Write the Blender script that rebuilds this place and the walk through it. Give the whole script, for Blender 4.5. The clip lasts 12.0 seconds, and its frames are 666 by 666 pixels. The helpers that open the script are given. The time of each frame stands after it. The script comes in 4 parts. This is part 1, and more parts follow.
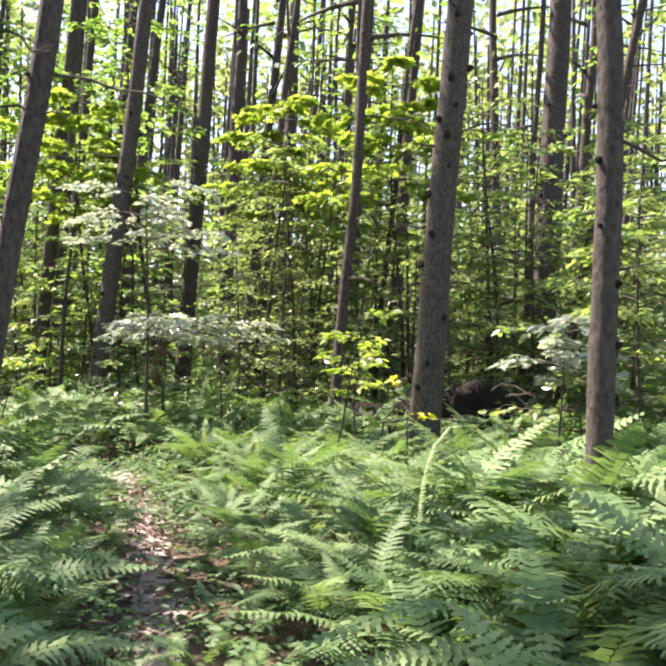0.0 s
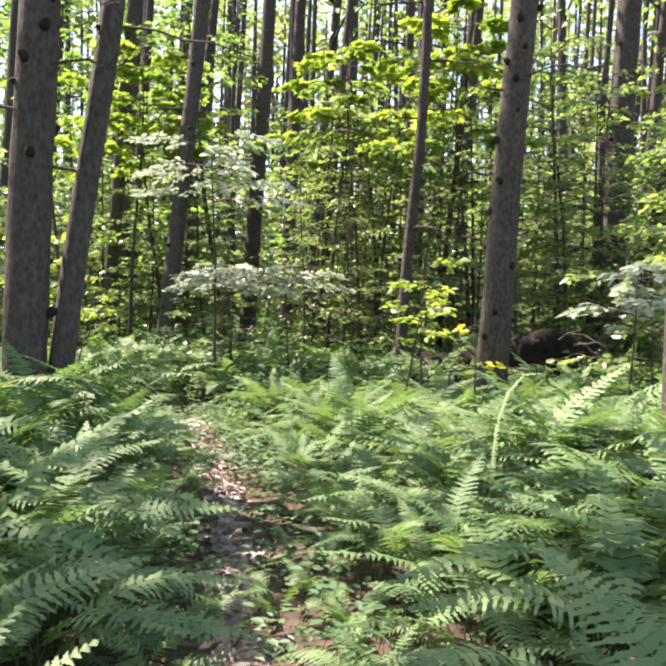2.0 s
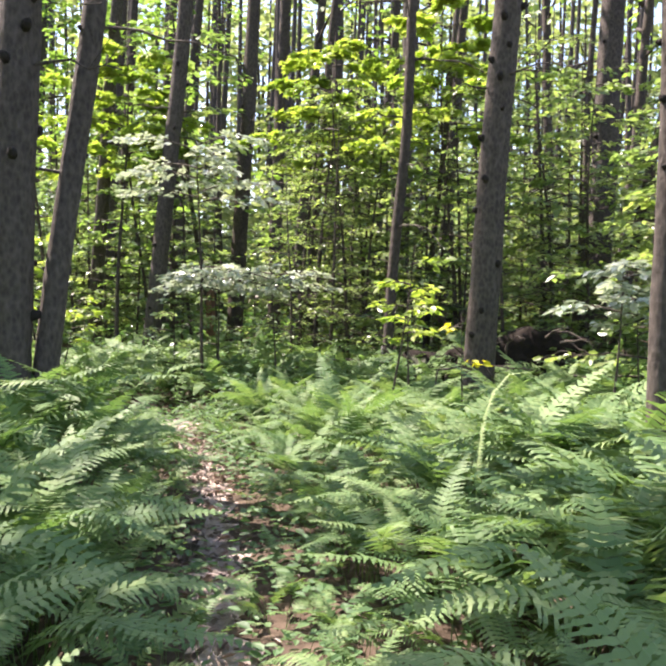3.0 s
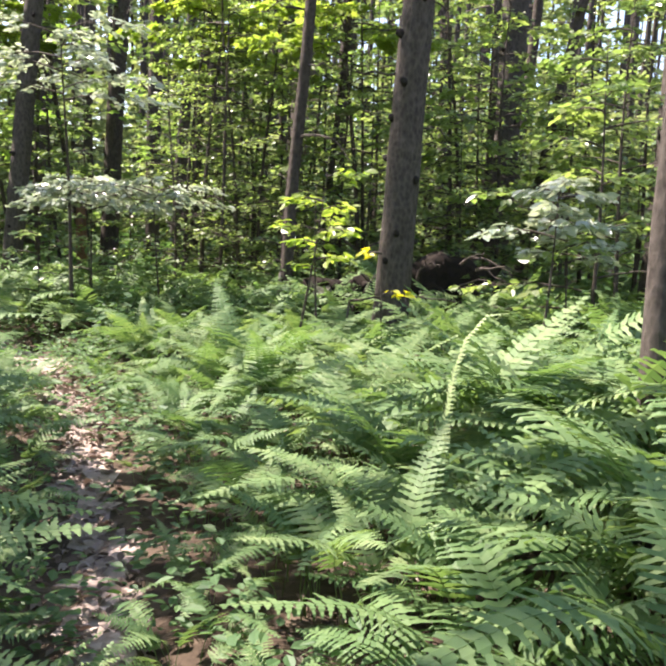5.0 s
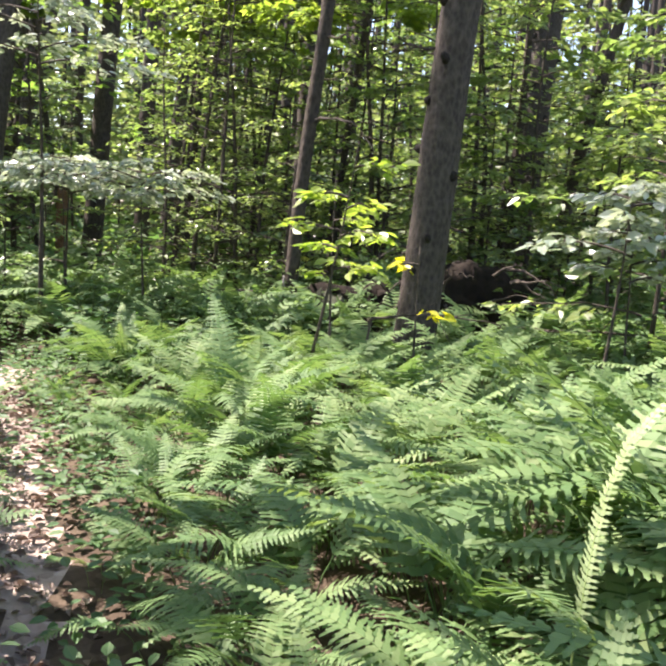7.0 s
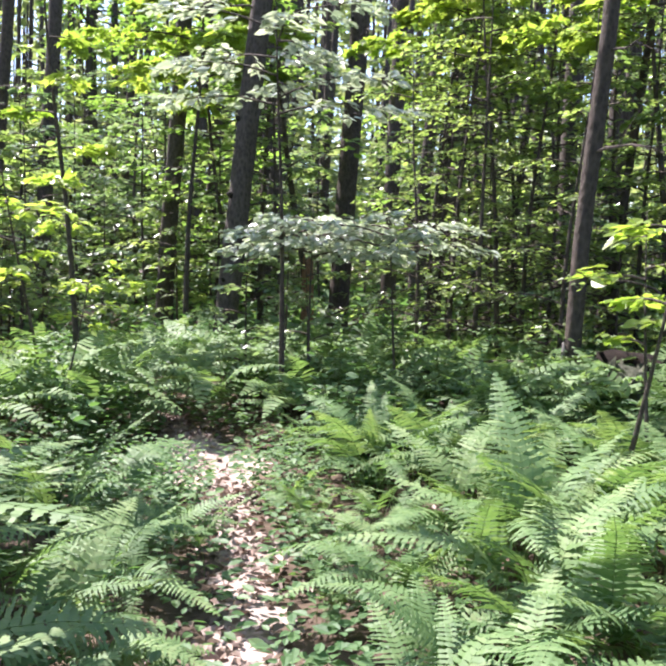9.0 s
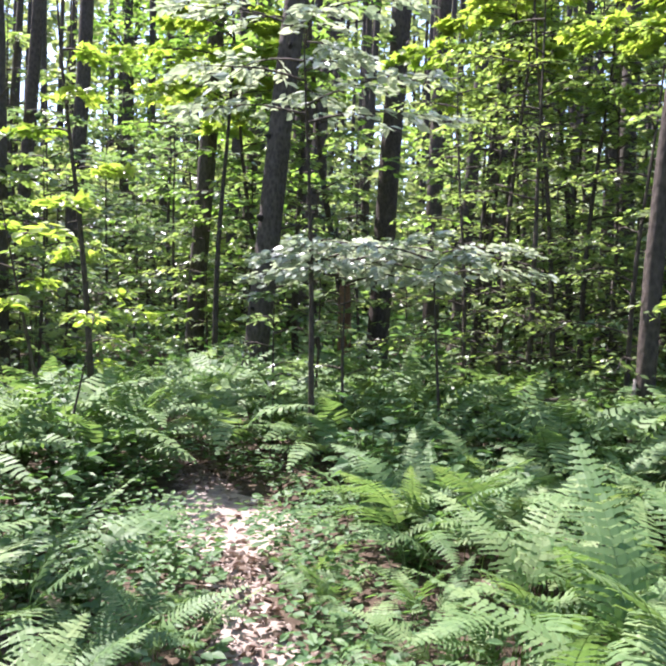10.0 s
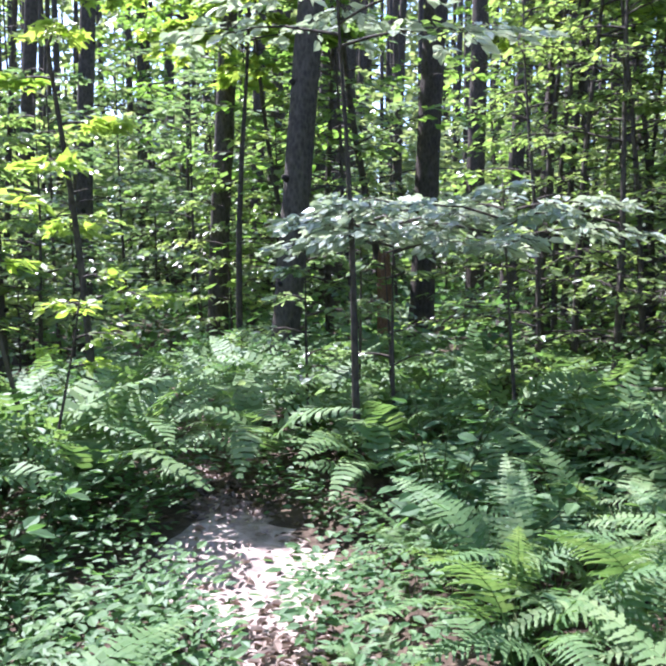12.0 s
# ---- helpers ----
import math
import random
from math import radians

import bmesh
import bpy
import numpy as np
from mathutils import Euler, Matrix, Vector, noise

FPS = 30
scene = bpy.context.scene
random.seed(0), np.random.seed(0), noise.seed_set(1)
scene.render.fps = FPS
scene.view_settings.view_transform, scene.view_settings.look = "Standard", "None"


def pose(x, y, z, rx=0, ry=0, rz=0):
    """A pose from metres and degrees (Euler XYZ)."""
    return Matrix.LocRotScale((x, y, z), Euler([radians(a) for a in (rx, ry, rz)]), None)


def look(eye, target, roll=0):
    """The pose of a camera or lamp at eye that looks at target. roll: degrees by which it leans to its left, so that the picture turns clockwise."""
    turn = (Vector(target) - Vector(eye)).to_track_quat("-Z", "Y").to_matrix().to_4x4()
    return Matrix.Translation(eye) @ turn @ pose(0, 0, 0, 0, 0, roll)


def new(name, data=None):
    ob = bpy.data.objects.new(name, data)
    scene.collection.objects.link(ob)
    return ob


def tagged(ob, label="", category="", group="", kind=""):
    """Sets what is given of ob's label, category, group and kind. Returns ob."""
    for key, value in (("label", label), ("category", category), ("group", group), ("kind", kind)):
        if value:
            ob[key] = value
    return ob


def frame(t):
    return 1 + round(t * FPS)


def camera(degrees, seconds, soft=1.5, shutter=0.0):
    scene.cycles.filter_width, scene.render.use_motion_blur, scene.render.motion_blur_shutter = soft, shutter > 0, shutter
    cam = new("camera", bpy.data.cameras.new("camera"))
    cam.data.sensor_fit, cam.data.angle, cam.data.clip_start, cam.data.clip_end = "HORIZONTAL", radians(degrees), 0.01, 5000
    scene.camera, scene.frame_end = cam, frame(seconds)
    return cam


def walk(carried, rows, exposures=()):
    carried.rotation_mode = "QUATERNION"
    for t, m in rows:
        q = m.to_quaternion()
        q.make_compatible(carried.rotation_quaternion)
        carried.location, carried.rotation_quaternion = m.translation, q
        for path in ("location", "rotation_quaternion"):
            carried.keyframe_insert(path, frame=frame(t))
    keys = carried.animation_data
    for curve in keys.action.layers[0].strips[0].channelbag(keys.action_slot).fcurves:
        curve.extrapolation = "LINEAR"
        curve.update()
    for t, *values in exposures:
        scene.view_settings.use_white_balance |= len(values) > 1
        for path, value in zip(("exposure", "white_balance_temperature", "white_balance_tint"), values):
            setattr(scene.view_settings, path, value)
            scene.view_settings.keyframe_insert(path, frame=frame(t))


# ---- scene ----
cam = camera(43.4, 12.0, soft=2.7)
PATH = [
    (0.0, pose(0.469, -1.383, 1.514, 91.03, -1.38, 5.68)),
    (0.5, pose(0.447, -1.390, 1.507, 89.97, -0.78, 10.66)),
    (1.0, pose(0.434, -1.405, 1.505, 89.28, -0.70, 11.39)),
    (1.5, pose(0.418, -1.433, 1.499, 88.50, -0.92, 10.49)),
    (2.0, pose(0.401, -1.429, 1.504, 87.54, -1.03, 9.77)),
    (2.5, pose(0.403, -1.428, 1.516, 87.10, -0.31, 9.98)),
    (3.0, pose(0.417, -1.415, 1.519, 87.43, -0.56, 8.96)),
    (3.5, pose(0.382, -1.258, 1.497, 87.04, -0.20, 6.55)),
    (5.5, pose(0.001, 0.104, 1.472, 81.72, -1.92, 0.04)),
    (6.0, pose(-0.005, 0.421, 1.514, 84.48, -1.95, -0.20)),
    (6.5, pose(-0.076, 0.800, 1.445, 84.83, -3.19, -2.81)),
    (7.0, pose(-0.193, 1.133, 1.519, 81.88, -3.96, 0.21)),
    (7.5, pose(-0.288, 1.559, 1.497, 83.11, -3.33, 5.62)),
    (9.5, pose(-0.676, 2.925, 1.409, 86.60, -0.77, 18.43)),
    (10.0, pose(-0.769, 3.370, 1.427, 87.50, -0.72, 19.40)),
    (10.5, pose(-0.849, 3.710, 1.399, 82.52, 0.25, 18.25)),
    (11.0, pose(-1.017, 4.076, 1.418, 84.40, -0.03, 15.34)),
    (11.5, pose(-1.168, 4.318, 1.438, 85.43, 1.45, 17.21)),
    (12.0, pose(-1.323, 4.625, 1.472, 85.25, 1.14, 21.42)),
]
walk(cam, PATH, [(0.0, 1.98, 6900, 24), (3.5, 1.98, 6800, 24), (6.0, 1.86, 6800, 22), (7.5, 1.88, 6700, 22), (9.5, 1.92, 6100, 25), (10.5, 1.95, 6100, 26), (11.5, 2.0, 5450, 28), (12.0, 1.98, 5500, 26)])

# ---- daylight ----
SUN_AZ, SUN_EL = radians(-69.0), radians(57.0)      # azimuth from +y, negative to the left of the walk
world = bpy.data.worlds.new("sky")
scene.world = world
world.use_nodes = True
wn = world.node_tree
wn.nodes.clear()
w_out = wn.nodes.new("ShaderNodeOutputWorld")
w_bg = wn.nodes.new("ShaderNodeBackground")
w_sky = wn.nodes.new("ShaderNodeTexSky")
w_sky.sky_type = "NISHITA"
w_sky.sun_disc = False
w_sky.sun_elevation = SUN_EL
w_sky.sun_rotation = SUN_AZ
w_bg.inputs["Strength"].default_value = 0.125
wn.links.new(w_sky.outputs[0], w_bg.inputs["Color"])
wn.links.new(w_bg.outputs[0], w_out.inputs["Surface"])
sun_dir = Vector((math.sin(SUN_AZ) * math.cos(SUN_EL), math.cos(SUN_AZ) * math.cos(SUN_EL), math.sin(SUN_EL)))
sun = new("sun", bpy.data.lights.new("sun", "SUN"))
sun.data.energy, sun.data.angle, sun.data.color = 5.0, radians(0.53), (1.0, 0.95, 0.86)
sun.matrix_world = look(sun_dir * 60.0, (0, 0, 0))


# ---- materials ----
def material(name):
    m = bpy.data.materials.new(name)
    m.use_nodes = True
    nt = m.node_tree
    nt.nodes.clear()
    return m, nt, nt.nodes.new("ShaderNodeOutputMaterial")


def ramp(nt, fac, stops):
    r = nt.nodes.new("ShaderNodeValToRGB")
    e = r.color_ramp.elements
    while len(e) < len(stops):
        e.new(0.5)
    for el, (p, c) in zip(e, stops):
        el.position, el.color = p, (*c, 1)
    nt.links.new(fac, r.inputs["Fac"])
    return r.outputs["Color"]


def noise_tex(nt, scale, detail=4.0, vec=None, rough=0.6):
    n = nt.nodes.new("ShaderNodeTexNoise")
    n.inputs["Scale"].default_value, n.inputs["Detail"].default_value, n.inputs["Roughness"].default_value = scale, detail, rough
    if vec is not None:
        nt.links.new(vec, n.inputs["Vector"])
    return n.outputs["Fac"]


def coords(nt, scale=(1, 1, 1), world_space=False):
    if world_space:
        g = nt.nodes.new("ShaderNodeNewGeometry").outputs["Position"]
    else:
        g = nt.nodes.new("ShaderNodeTexCoord").outputs["Object"]
    m = nt.nodes.new("ShaderNodeMapping")
    m.inputs["Scale"].default_value = scale
    nt.links.new(g, m.inputs["Vector"])
    return m.outputs["Vector"]


def mathn(nt, op, a, b):
    n = nt.nodes.new("ShaderNodeMath")
    n.operation = op
    for i, v in enumerate((a, b)):
        if isinstance(v, (int, float)):
            n.inputs[i].default_value = v
        else:
            nt.links.new(v, n.inputs[i])
    return n.outputs[0]


def bump(nt, height, strength, dist):
    b = nt.nodes.new("ShaderNodeBump")
    b.inputs["Strength"].default_value, b.inputs["Distance"].default_value = strength, dist
    nt.links.new(height, b.inputs["Height"])
    return b.outputs["Normal"]


def leaf_material(name, stops, through_light=0.45, rough=0.42, spec=0.5, glow=(1.05, 1.12, 0.6)):
    """A thin leaf: reflects and lets light through; colour varies by leaf, by plant and in patches."""
    m, nt, out = material(name)
    isl = nt.nodes.new("ShaderNodeNewGeometry").outputs["Random Per Island"]
    obj = nt.nodes.new("ShaderNodeObjectInfo").outputs["Random"]
    patch = noise_tex(nt, 0.9, 2.0, coords(nt, world_space=True))
    fac = mathn(nt, "ADD", mathn(nt, "MULTIPLY", isl, 0.34), mathn(nt, "MULTIPLY", obj, 0.33))
    fac = mathn(nt, "ADD", fac, mathn(nt, "MULTIPLY", patch, 0.33))
    col = ramp(nt, fac, stops)
    p = nt.nodes.new("ShaderNodeBsdfPrincipled")
    p.inputs["Roughness"].default_value = rough
    p.inputs["Specular IOR Level"].default_value = spec
    nt.links.new(col, p.inputs["Base Color"])
    nt.links.new(bump(nt, noise_tex(nt, 60.0, 3.0, coords(nt, world_space=True)), 0.25, 0.004), p.inputs["Normal"])
    t = nt.nodes.new("ShaderNodeBsdfTranslucent")
    tint = nt.nodes.new("ShaderNodeMix")
    tint.data_type, tint.blend_type = "RGBA", "MULTIPLY"
    tint.inputs["Factor"].default_value = 1.0
    nt.links.new(col, tint.inputs["A"])
    tint.inputs["B"].default_value = (*[2.0 * g for g in glow], 1)
    nt.links.new(tint.outputs["Result"], t.inputs["Color"])
    mix = nt.nodes.new("ShaderNodeMixShader")
    mix.inputs[0].default_value = through_light
    nt.links.new(p.outputs[0], mix.inputs[1])
    nt.links.new(t.outputs[0], mix.inputs[2])
    nt.links.new(mix.outputs[0], out.inputs["Surface"])
    return m


def bark_material(name, dark, light, scale=1.0):
    m, nt, out = material(name)
    co = coords(nt, (8 * scale, 8 * scale, 4.5 * scale))
    plates = nt.nodes.new("ShaderNodeTexVoronoi")
    plates.inputs["Scale"].default_value = 3.2
    nt.links.new(co, plates.inputs["Vector"])
    fine = noise_tex(nt, 5.0, 8.0, co, 0.7)
    big = noise_tex(nt, 1.1, 3.0, coords(nt, (1, 1, 0.5)))
    fac = mathn(nt, "ADD", mathn(nt, "MULTIPLY", fine, 0.6), mathn(nt, "MULTIPLY", plates.outputs["Distance"], 0.35))
    fac = mathn(nt, "ADD", fac, mathn(nt, "MULTIPLY", big, 0.3))
    col = ramp(nt, fac, [(0.3, dark), (0.62, [(a + b) / 2 for a, b in zip(dark, light)]), (0.9, light)])
    p = nt.nodes.new("ShaderNodeBsdfPrincipled")
    p.inputs["Roughness"].default_value = 0.9
    p.inputs["Specular IOR Level"].default_value = 0.25
    nt.links.new(col, p.inputs["Base Color"])
    nt.links.new(bump(nt, fac, 0.9, 0.02), p.inputs["Normal"])
    nt.links.new(p.outputs[0], out.inputs["Surface"])
    return m


def ground_material(name, stops, scale):
    m, nt, out = material(name)
    co = coords(nt, world_space=True)
    v = nt.nodes.new("ShaderNodeTexVoronoi")
    v.inputs["Scale"].default_value = scale
    nt.links.new(co, v.inputs["Vector"])
    big = noise_tex(nt, 1.3, 5.0, co)
    fine = noise_tex(nt, 40.0, 6.0, co)
    fac = mathn(nt, "ADD", mathn(nt, "MULTIPLY", v.outputs["Color"], 0.35), mathn(nt, "MULTIPLY", big, 0.4))
    fac = mathn(nt, "ADD", fac, mathn(nt, "MULTIPLY", fine, 0.3))
    p = nt.nodes.new("ShaderNodeBsdfPrincipled")
    p.inputs["Roughness"].default_value = 0.95
    p.inputs["Specular IOR Level"].default_value = 0.2
    nt.links.new(ramp(nt, fac, stops), p.inputs["Base Color"])
    nt.links.new(bump(nt, fac, 0.8, 0.03), p.inputs["Normal"])
    nt.links.new(p.outputs[0], out.inputs["Surface"])
    return m


FERN = leaf_material("fern_green", [(0.15, (0.06, 0.12, 0.044)), (0.5, (0.118, 0.19, 0.074)), (0.85, (0.215, 0.276, 0.125))], 0.26, 0.55, 0.22)
FERN_PALE = leaf_material("fern_pale", [(0.2, (0.3, 0.38, 0.2)), (0.8, (0.45, 0.5, 0.3))], 0.4, 0.5, 0.4)
MAPLE = leaf_material("maple_green", [(0.15, (0.085, 0.14, 0.05)), (0.5, (0.15, 0.205, 0.078)), (0.85, (0.24, 0.285, 0.11))], 0.48, 0.35, 0.6)
YELLOW_GREEN = leaf_material("yellow_green_maple", [(0.15, (0.12, 0.19, 0.035)), (0.5, (0.205, 0.275, 0.065)), (0.85, (0.3, 0.345, 0.095))], 0.5, 0.35, 0.5, (1.0, 1.05, 0.48))
BEECH = leaf_material("beech_green", [(0.15, (0.08, 0.13, 0.072)), (0.5, (0.135, 0.19, 0.11)), (0.85, (0.22, 0.265, 0.17))], 0.4, 0.27, 0.9)
YELLOW = leaf_material("yellowing_leaf", [(0.2, (0.3, 0.34, 0.02)), (0.8, (0.5, 0.48, 0.03))], 0.5, 0.4, 0.5, (1.1, 1.0, 0.3))
# beech leaves whose pale base colour stands for sun glare
GLARE_LEAF = leaf_material("sun_glare_leaf", [(0.15, (0.19, 0.24, 0.18)), (0.5, (0.32, 0.36, 0.3)), (0.85, (0.46, 0.48, 0.42))], 0.25, 0.24, 1.0, (1.0, 1.05, 0.75))
# leaf green made paler and greyer, with distance haze put into the colour
HAZE_LEAF = leaf_material("far_leaf_hazed", [(0.15, (0.1, 0.15, 0.065)), (0.5, (0.17, 0.22, 0.115)), (0.85, (0.27, 0.31, 0.2))], 0.4, 0.35, 0.7, (1.1, 1.05, 0.6))
SHRUB = leaf_material("shrub_green", [(0.15, (0.045, 0.1, 0.04)), (0.5, (0.075, 0.145, 0.055)), (0.85, (0.135, 0.21, 0.08))], 0.33, 0.55, 0.35)
CANOPY = leaf_material("canopy_green", [(0.15, (0.065, 0.125, 0.035)), (0.85, (0.16, 0.24, 0.06))], 0.5, 0.45, 0.5)
BARK = bark_material("spruce_bark", (0.02, 0.016, 0.0135), (0.125, 0.105, 0.09))
BARK_DARK = bark_material("wet_dark_bark", (0.022, 0.018, 0.015), (0.115, 0.093, 0.078))
KNOT = bark_material("dark_resinous_knot", (0.008, 0.007, 0.006), (0.04, 0.032, 0.026), 2.0)
BARK_RED = bark_material("reddish_rotten_wood", (0.07, 0.036, 0.022), (0.3, 0.17, 0.1), 1.4)
BARK_GREY = bark_material("weathered_grey_wood", (0.09, 0.085, 0.075), (0.3, 0.28, 0.25))
MOSSY = bark_material("mossy_dark_wood", (0.03, 0.033, 0.022), (0.11, 0.115, 0.075))
STEM = bark_material("green_stem", (0.05, 0.08, 0.03), (0.13, 0.15, 0.06), 3.0)
SOIL = ground_material("dark_root_soil", [(0.25, (0.005, 0.004, 0.0032)), (0.75, (0.024, 0.017, 0.0125))], 14.0)
LITTER = ground_material("leaf_litter_ground", [(0.2, (0.025, 0.018, 0.012)), (0.5, (0.07, 0.05, 0.035)), (0.85, (0.16, 0.12, 0.085))], 16.0)
DIRT = ground_material("trodden_dirt", [(0.2, (0.14, 0.102, 0.085)), (0.5, (0.31, 0.245, 0.21)), (0.85, (0.52, 0.44, 0.39))], 22.0)
DEAD_LEAF = leaf_material("dead_leaf", [(0.2, (0.085, 0.055, 0.042)), (0.55, (0.2, 0.145, 0.115)), (0.85, (0.4, 0.33, 0.28))], 0.12, 0.55, 0.4, (0.5, 0.42, 0.36))


# ---- geometry helpers ----
rng = np.random.default_rng(7)


def mesh_of(name, verts, faces, mat, smooth=False):
    me = bpy.data.meshes.new(name)
    me.from_pydata(np.asarray(verts, float).tolist(), [], [list(f) for f in faces])
    if smooth:
        me.polygons.foreach_set("use_smooth", [True] * len(me.polygons))
    me.materials.append(mat)
    me.update()
    return me


def child(name, me, parent, label=""):
    ob = new(name, me)
    ob.parent = parent
    return tagged(ob, label=label)


def unit(v):
    return v / np.maximum(np.linalg.norm(v, axis=-1, keepdims=True), 1e-9)


def tube(pts, radii, sides=8, rough=0.0, seed=0, cap=True):
    """Vertices and faces of a round limb along pts."""
    pts = np.asarray(pts, float)
    n = len(pts)
    radii = np.broadcast_to(np.asarray(radii, float), (n,))
    tan = unit(np.gradient(pts, axis=0))
    ref = np.array([1.0, 0, 0]) if abs(tan[0][0]) < 0.8 else np.array([0, 1.0, 0])
    a = unit(np.cross(tan, ref))
    b = np.cross(tan, a)
    ang = np.linspace(0, 2 * np.pi, sides, endpoint=False)
    r = radii[:, None] * np.ones(sides)
    if rough:
        g = np.random.default_rng(seed)
        r = r * (1 + rough * (g.standard_normal((n, sides)) * 0.5 + g.standard_normal((1, sides)) * 0.6))
    v = pts[:, None, :] + r[..., None] * (np.cos(ang)[None, :, None] * a[:, None, :] + np.sin(ang)[None, :, None] * b[:, None, :])
    v = v.reshape(-1, 3)
    f = []
    for i in range(n - 1):
        for k in range(sides):
            k2 = (k + 1) % sides
            f.append((i * sides + k, i * sides + k2, (i + 1) * sides + k2, (i + 1) * sides + k))
    if cap:
        f.append(tuple(range(sides))[::-1])
        f.append(tuple((n - 1) * sides + k for k in range(sides)))
    return v, f


def merged(parts):
    vs, fs, o = [], [], 0
    for v, f in parts:
        vs.append(np.asarray(v))
        fs += [tuple(i + o for i in q) for q in f]
        o += len(v)
    return np.concatenate(vs), fs


LEAF_FINE = np.array([(0, 0, 0), (-0.26, 0.3, 0.06), (-0.24, 0.62, 0.05), (0, 1, -0.05), (0.24, 0.62, 0.05), (0.26, 0.3, 0.06)])
LEAF_FINE_F = ((0, 1, 2, 3), (0, 3, 4, 5))
LEAF_LOBED = np.array([(0, 0, 0), (-0.5, 0.16, 0.02), (-0.24, 0.4, 0.04), (-0.46, 0.68, 0.0), (-0.14, 0.68, 0.04), (0, 1.05, -0.06),
                       (0.14, 0.68, 0.04), (0.46, 0.68, 0.0), (0.24, 0.4, 0.04), (0.5, 0.16, 0.02), (0, 0.45, 0.0)])
LEAF_LOBED_F = ((0, 1, 2, 10), (10, 2, 3, 4), (10, 4, 5, 6), (10, 6, 7, 8), (10, 8, 9, 0))
LEAF_KITE = np.array([(0, 0, 0), (-0.34, 0.5, 0.05), (0, 1, -0.03), (0.34, 0.5, 0.05)])
LEAF_KITE_F = ((0, 1, 2, 3),)


def leaves(pos, heading, normal, size, shape=LEAF_FINE, faces=LEAF_FINE_F):
    """Many leaves: each starts at pos, points along heading and faces normal."""
    h = unit(heading)
    x = unit(np.cross(h, normal))
    z = np.cross(x, h)
    s = np.asarray(size)[:, None, None]
    v = pos[:, None, :] + s * (shape[None, :, 0:1] * x[:, None, :] + shape[None, :, 1:2] * h[:, None, :] + shape[None, :, 2:3] * z[:, None, :])
    n, k = len(pos), len(shape)
    base = (np.arange(n) * k)[:, None]
    f = []
    for q in faces:
        f.append((base + np.array(q)[None, :]).tolist())
    return v.reshape(-1, 3), [tuple(q) for group in f for q in group]


# ---- ground ----
PATH_LINE = np.array([(0.5, -9.0), (0.45, -2.5), (0.1, 0.0), (-0.63, 2.16), (-1.3, 4.2), (-1.95, 5.9), (-2.6, 7.2), (-2.95, 7.8), (-3.35, 8.4), (-3.8, 9.1), (-4.6, 10.0), (-6.2, 12.0), (-8.6, 15.0), (-13.0, 19.0), (-22.0, 26.0)])
PATH_HALF = np.array([0.16, 0.13, 0.11, 0.12, 0.12, 0.13, 0.14, 0.2, 0.44, 0.14, 0.07, 0.07, 0.12, 0.2, 0.25])


def smooth_line(p, n=24):
    out = []
    for i in range(len(p) - 1):
        a, b, c, d = p[max(i - 1, 0)], p[i], p[i + 1], p[min(i + 2, len(p) - 1)]
        for t in np.linspace(0, 1, n, endpoint=False):
            out.append(0.5 * (2 * b + (c - a) * t + (2 * a - 5 * b + 4 * c - d) * t * t + (3 * b - a - 3 * c + d) * t ** 3))
    out.append(p[-1])
    return np.array(out)


PL = smooth_line(np.column_stack([PATH_LINE, PATH_HALF]))


def path_dist(x, y):
    """Distance from the trodden path's edge (negative: on it)."""
    d = np.hypot(np.asarray(x)[..., None] - PL[:, 0], np.asarray(y)[..., None] - PL[:, 1]) - PL[:, 2]
    return d.min(axis=-1)


def gz(x, y):
    x, y = np.asarray(x, float), np.asarray(y, float)
    h = 0.04 * np.sin(0.9 * x + 1.3) * np.cos(0.8 * y) + 0.03 * np.sin(2.1 * x - 1.7 * y) + 0.015 * np.sin(5.2 * x + 3.1 * y)
    h = h + 0.3 * np.exp(-((x - 0.8) / 1.5) ** 2 - ((y - 10.4) / 1.0) ** 2)
    h = h + 0.24 * np.exp(-((x + 2.9) / 1.1) ** 2 - ((y - 3.6) / 1.5) ** 2)
    h = h + 0.02 * np.clip(y - 12.0, 0, 30)
    return h - 0.04 * np.exp(-(np.clip(path_dist(x, y), 0, None) / 0.25) ** 2)


def spread_axis(lo, hi, step):
    mid = np.arange(lo, hi + 1e-6, step)
    out = [step * 1.35 ** i for i in range(1, 30)]
    a = np.cumsum(out)
    a = a[a < 500]
    return np.concatenate([lo - a[::-1], mid, hi + a])


gx, gy = spread_axis(-9.0, 5.0, 0.11), spread_axis(-4.0, 16.0, 0.11)
GX, GY = np.meshgrid(gx, gy)
jit = np.where((np.abs(GX) < 9) & (np.abs(GY - 6) < 10), 1.0, 0.0)
GX = GX + jit * rng.uniform(-0.03, 0.03, GX.shape)
GY = GY + jit * rng.uniform(-0.03, 0.03, GY.shape)
GZ = np.zeros_like(GX)
for r in range(len(gy)):
    GZ[r] = gz(GX[r], GY[r])
GZ += jit * rng.uniform(-0.012, 0.012, GZ.shape)
gverts = np.stack([GX, GY, GZ], -1).reshape(-1, 3)
nx, ny = len(gx), len(gy)
cxm, cym = (GX[:-1, :-1] + GX[1:, 1:]) / 2, (GY[:-1, :-1] + GY[1:, 1:]) / 2
onpath = np.zeros(cxm.shape, bool)
for r in range(ny - 1):
    near = (np.abs(cxm[r]) < 25)
    onpath[r, near] = path_dist(cxm[r][near], cym[r][near]) < rng.uniform(-0.05, 0.06, near.sum())
idx = np.arange(nx * ny).reshape(ny, nx)
quads = np.stack([idx[:-1, :-1], idx[:-1, 1:], idx[1:, 1:], idx[1:, :-1]], -1)
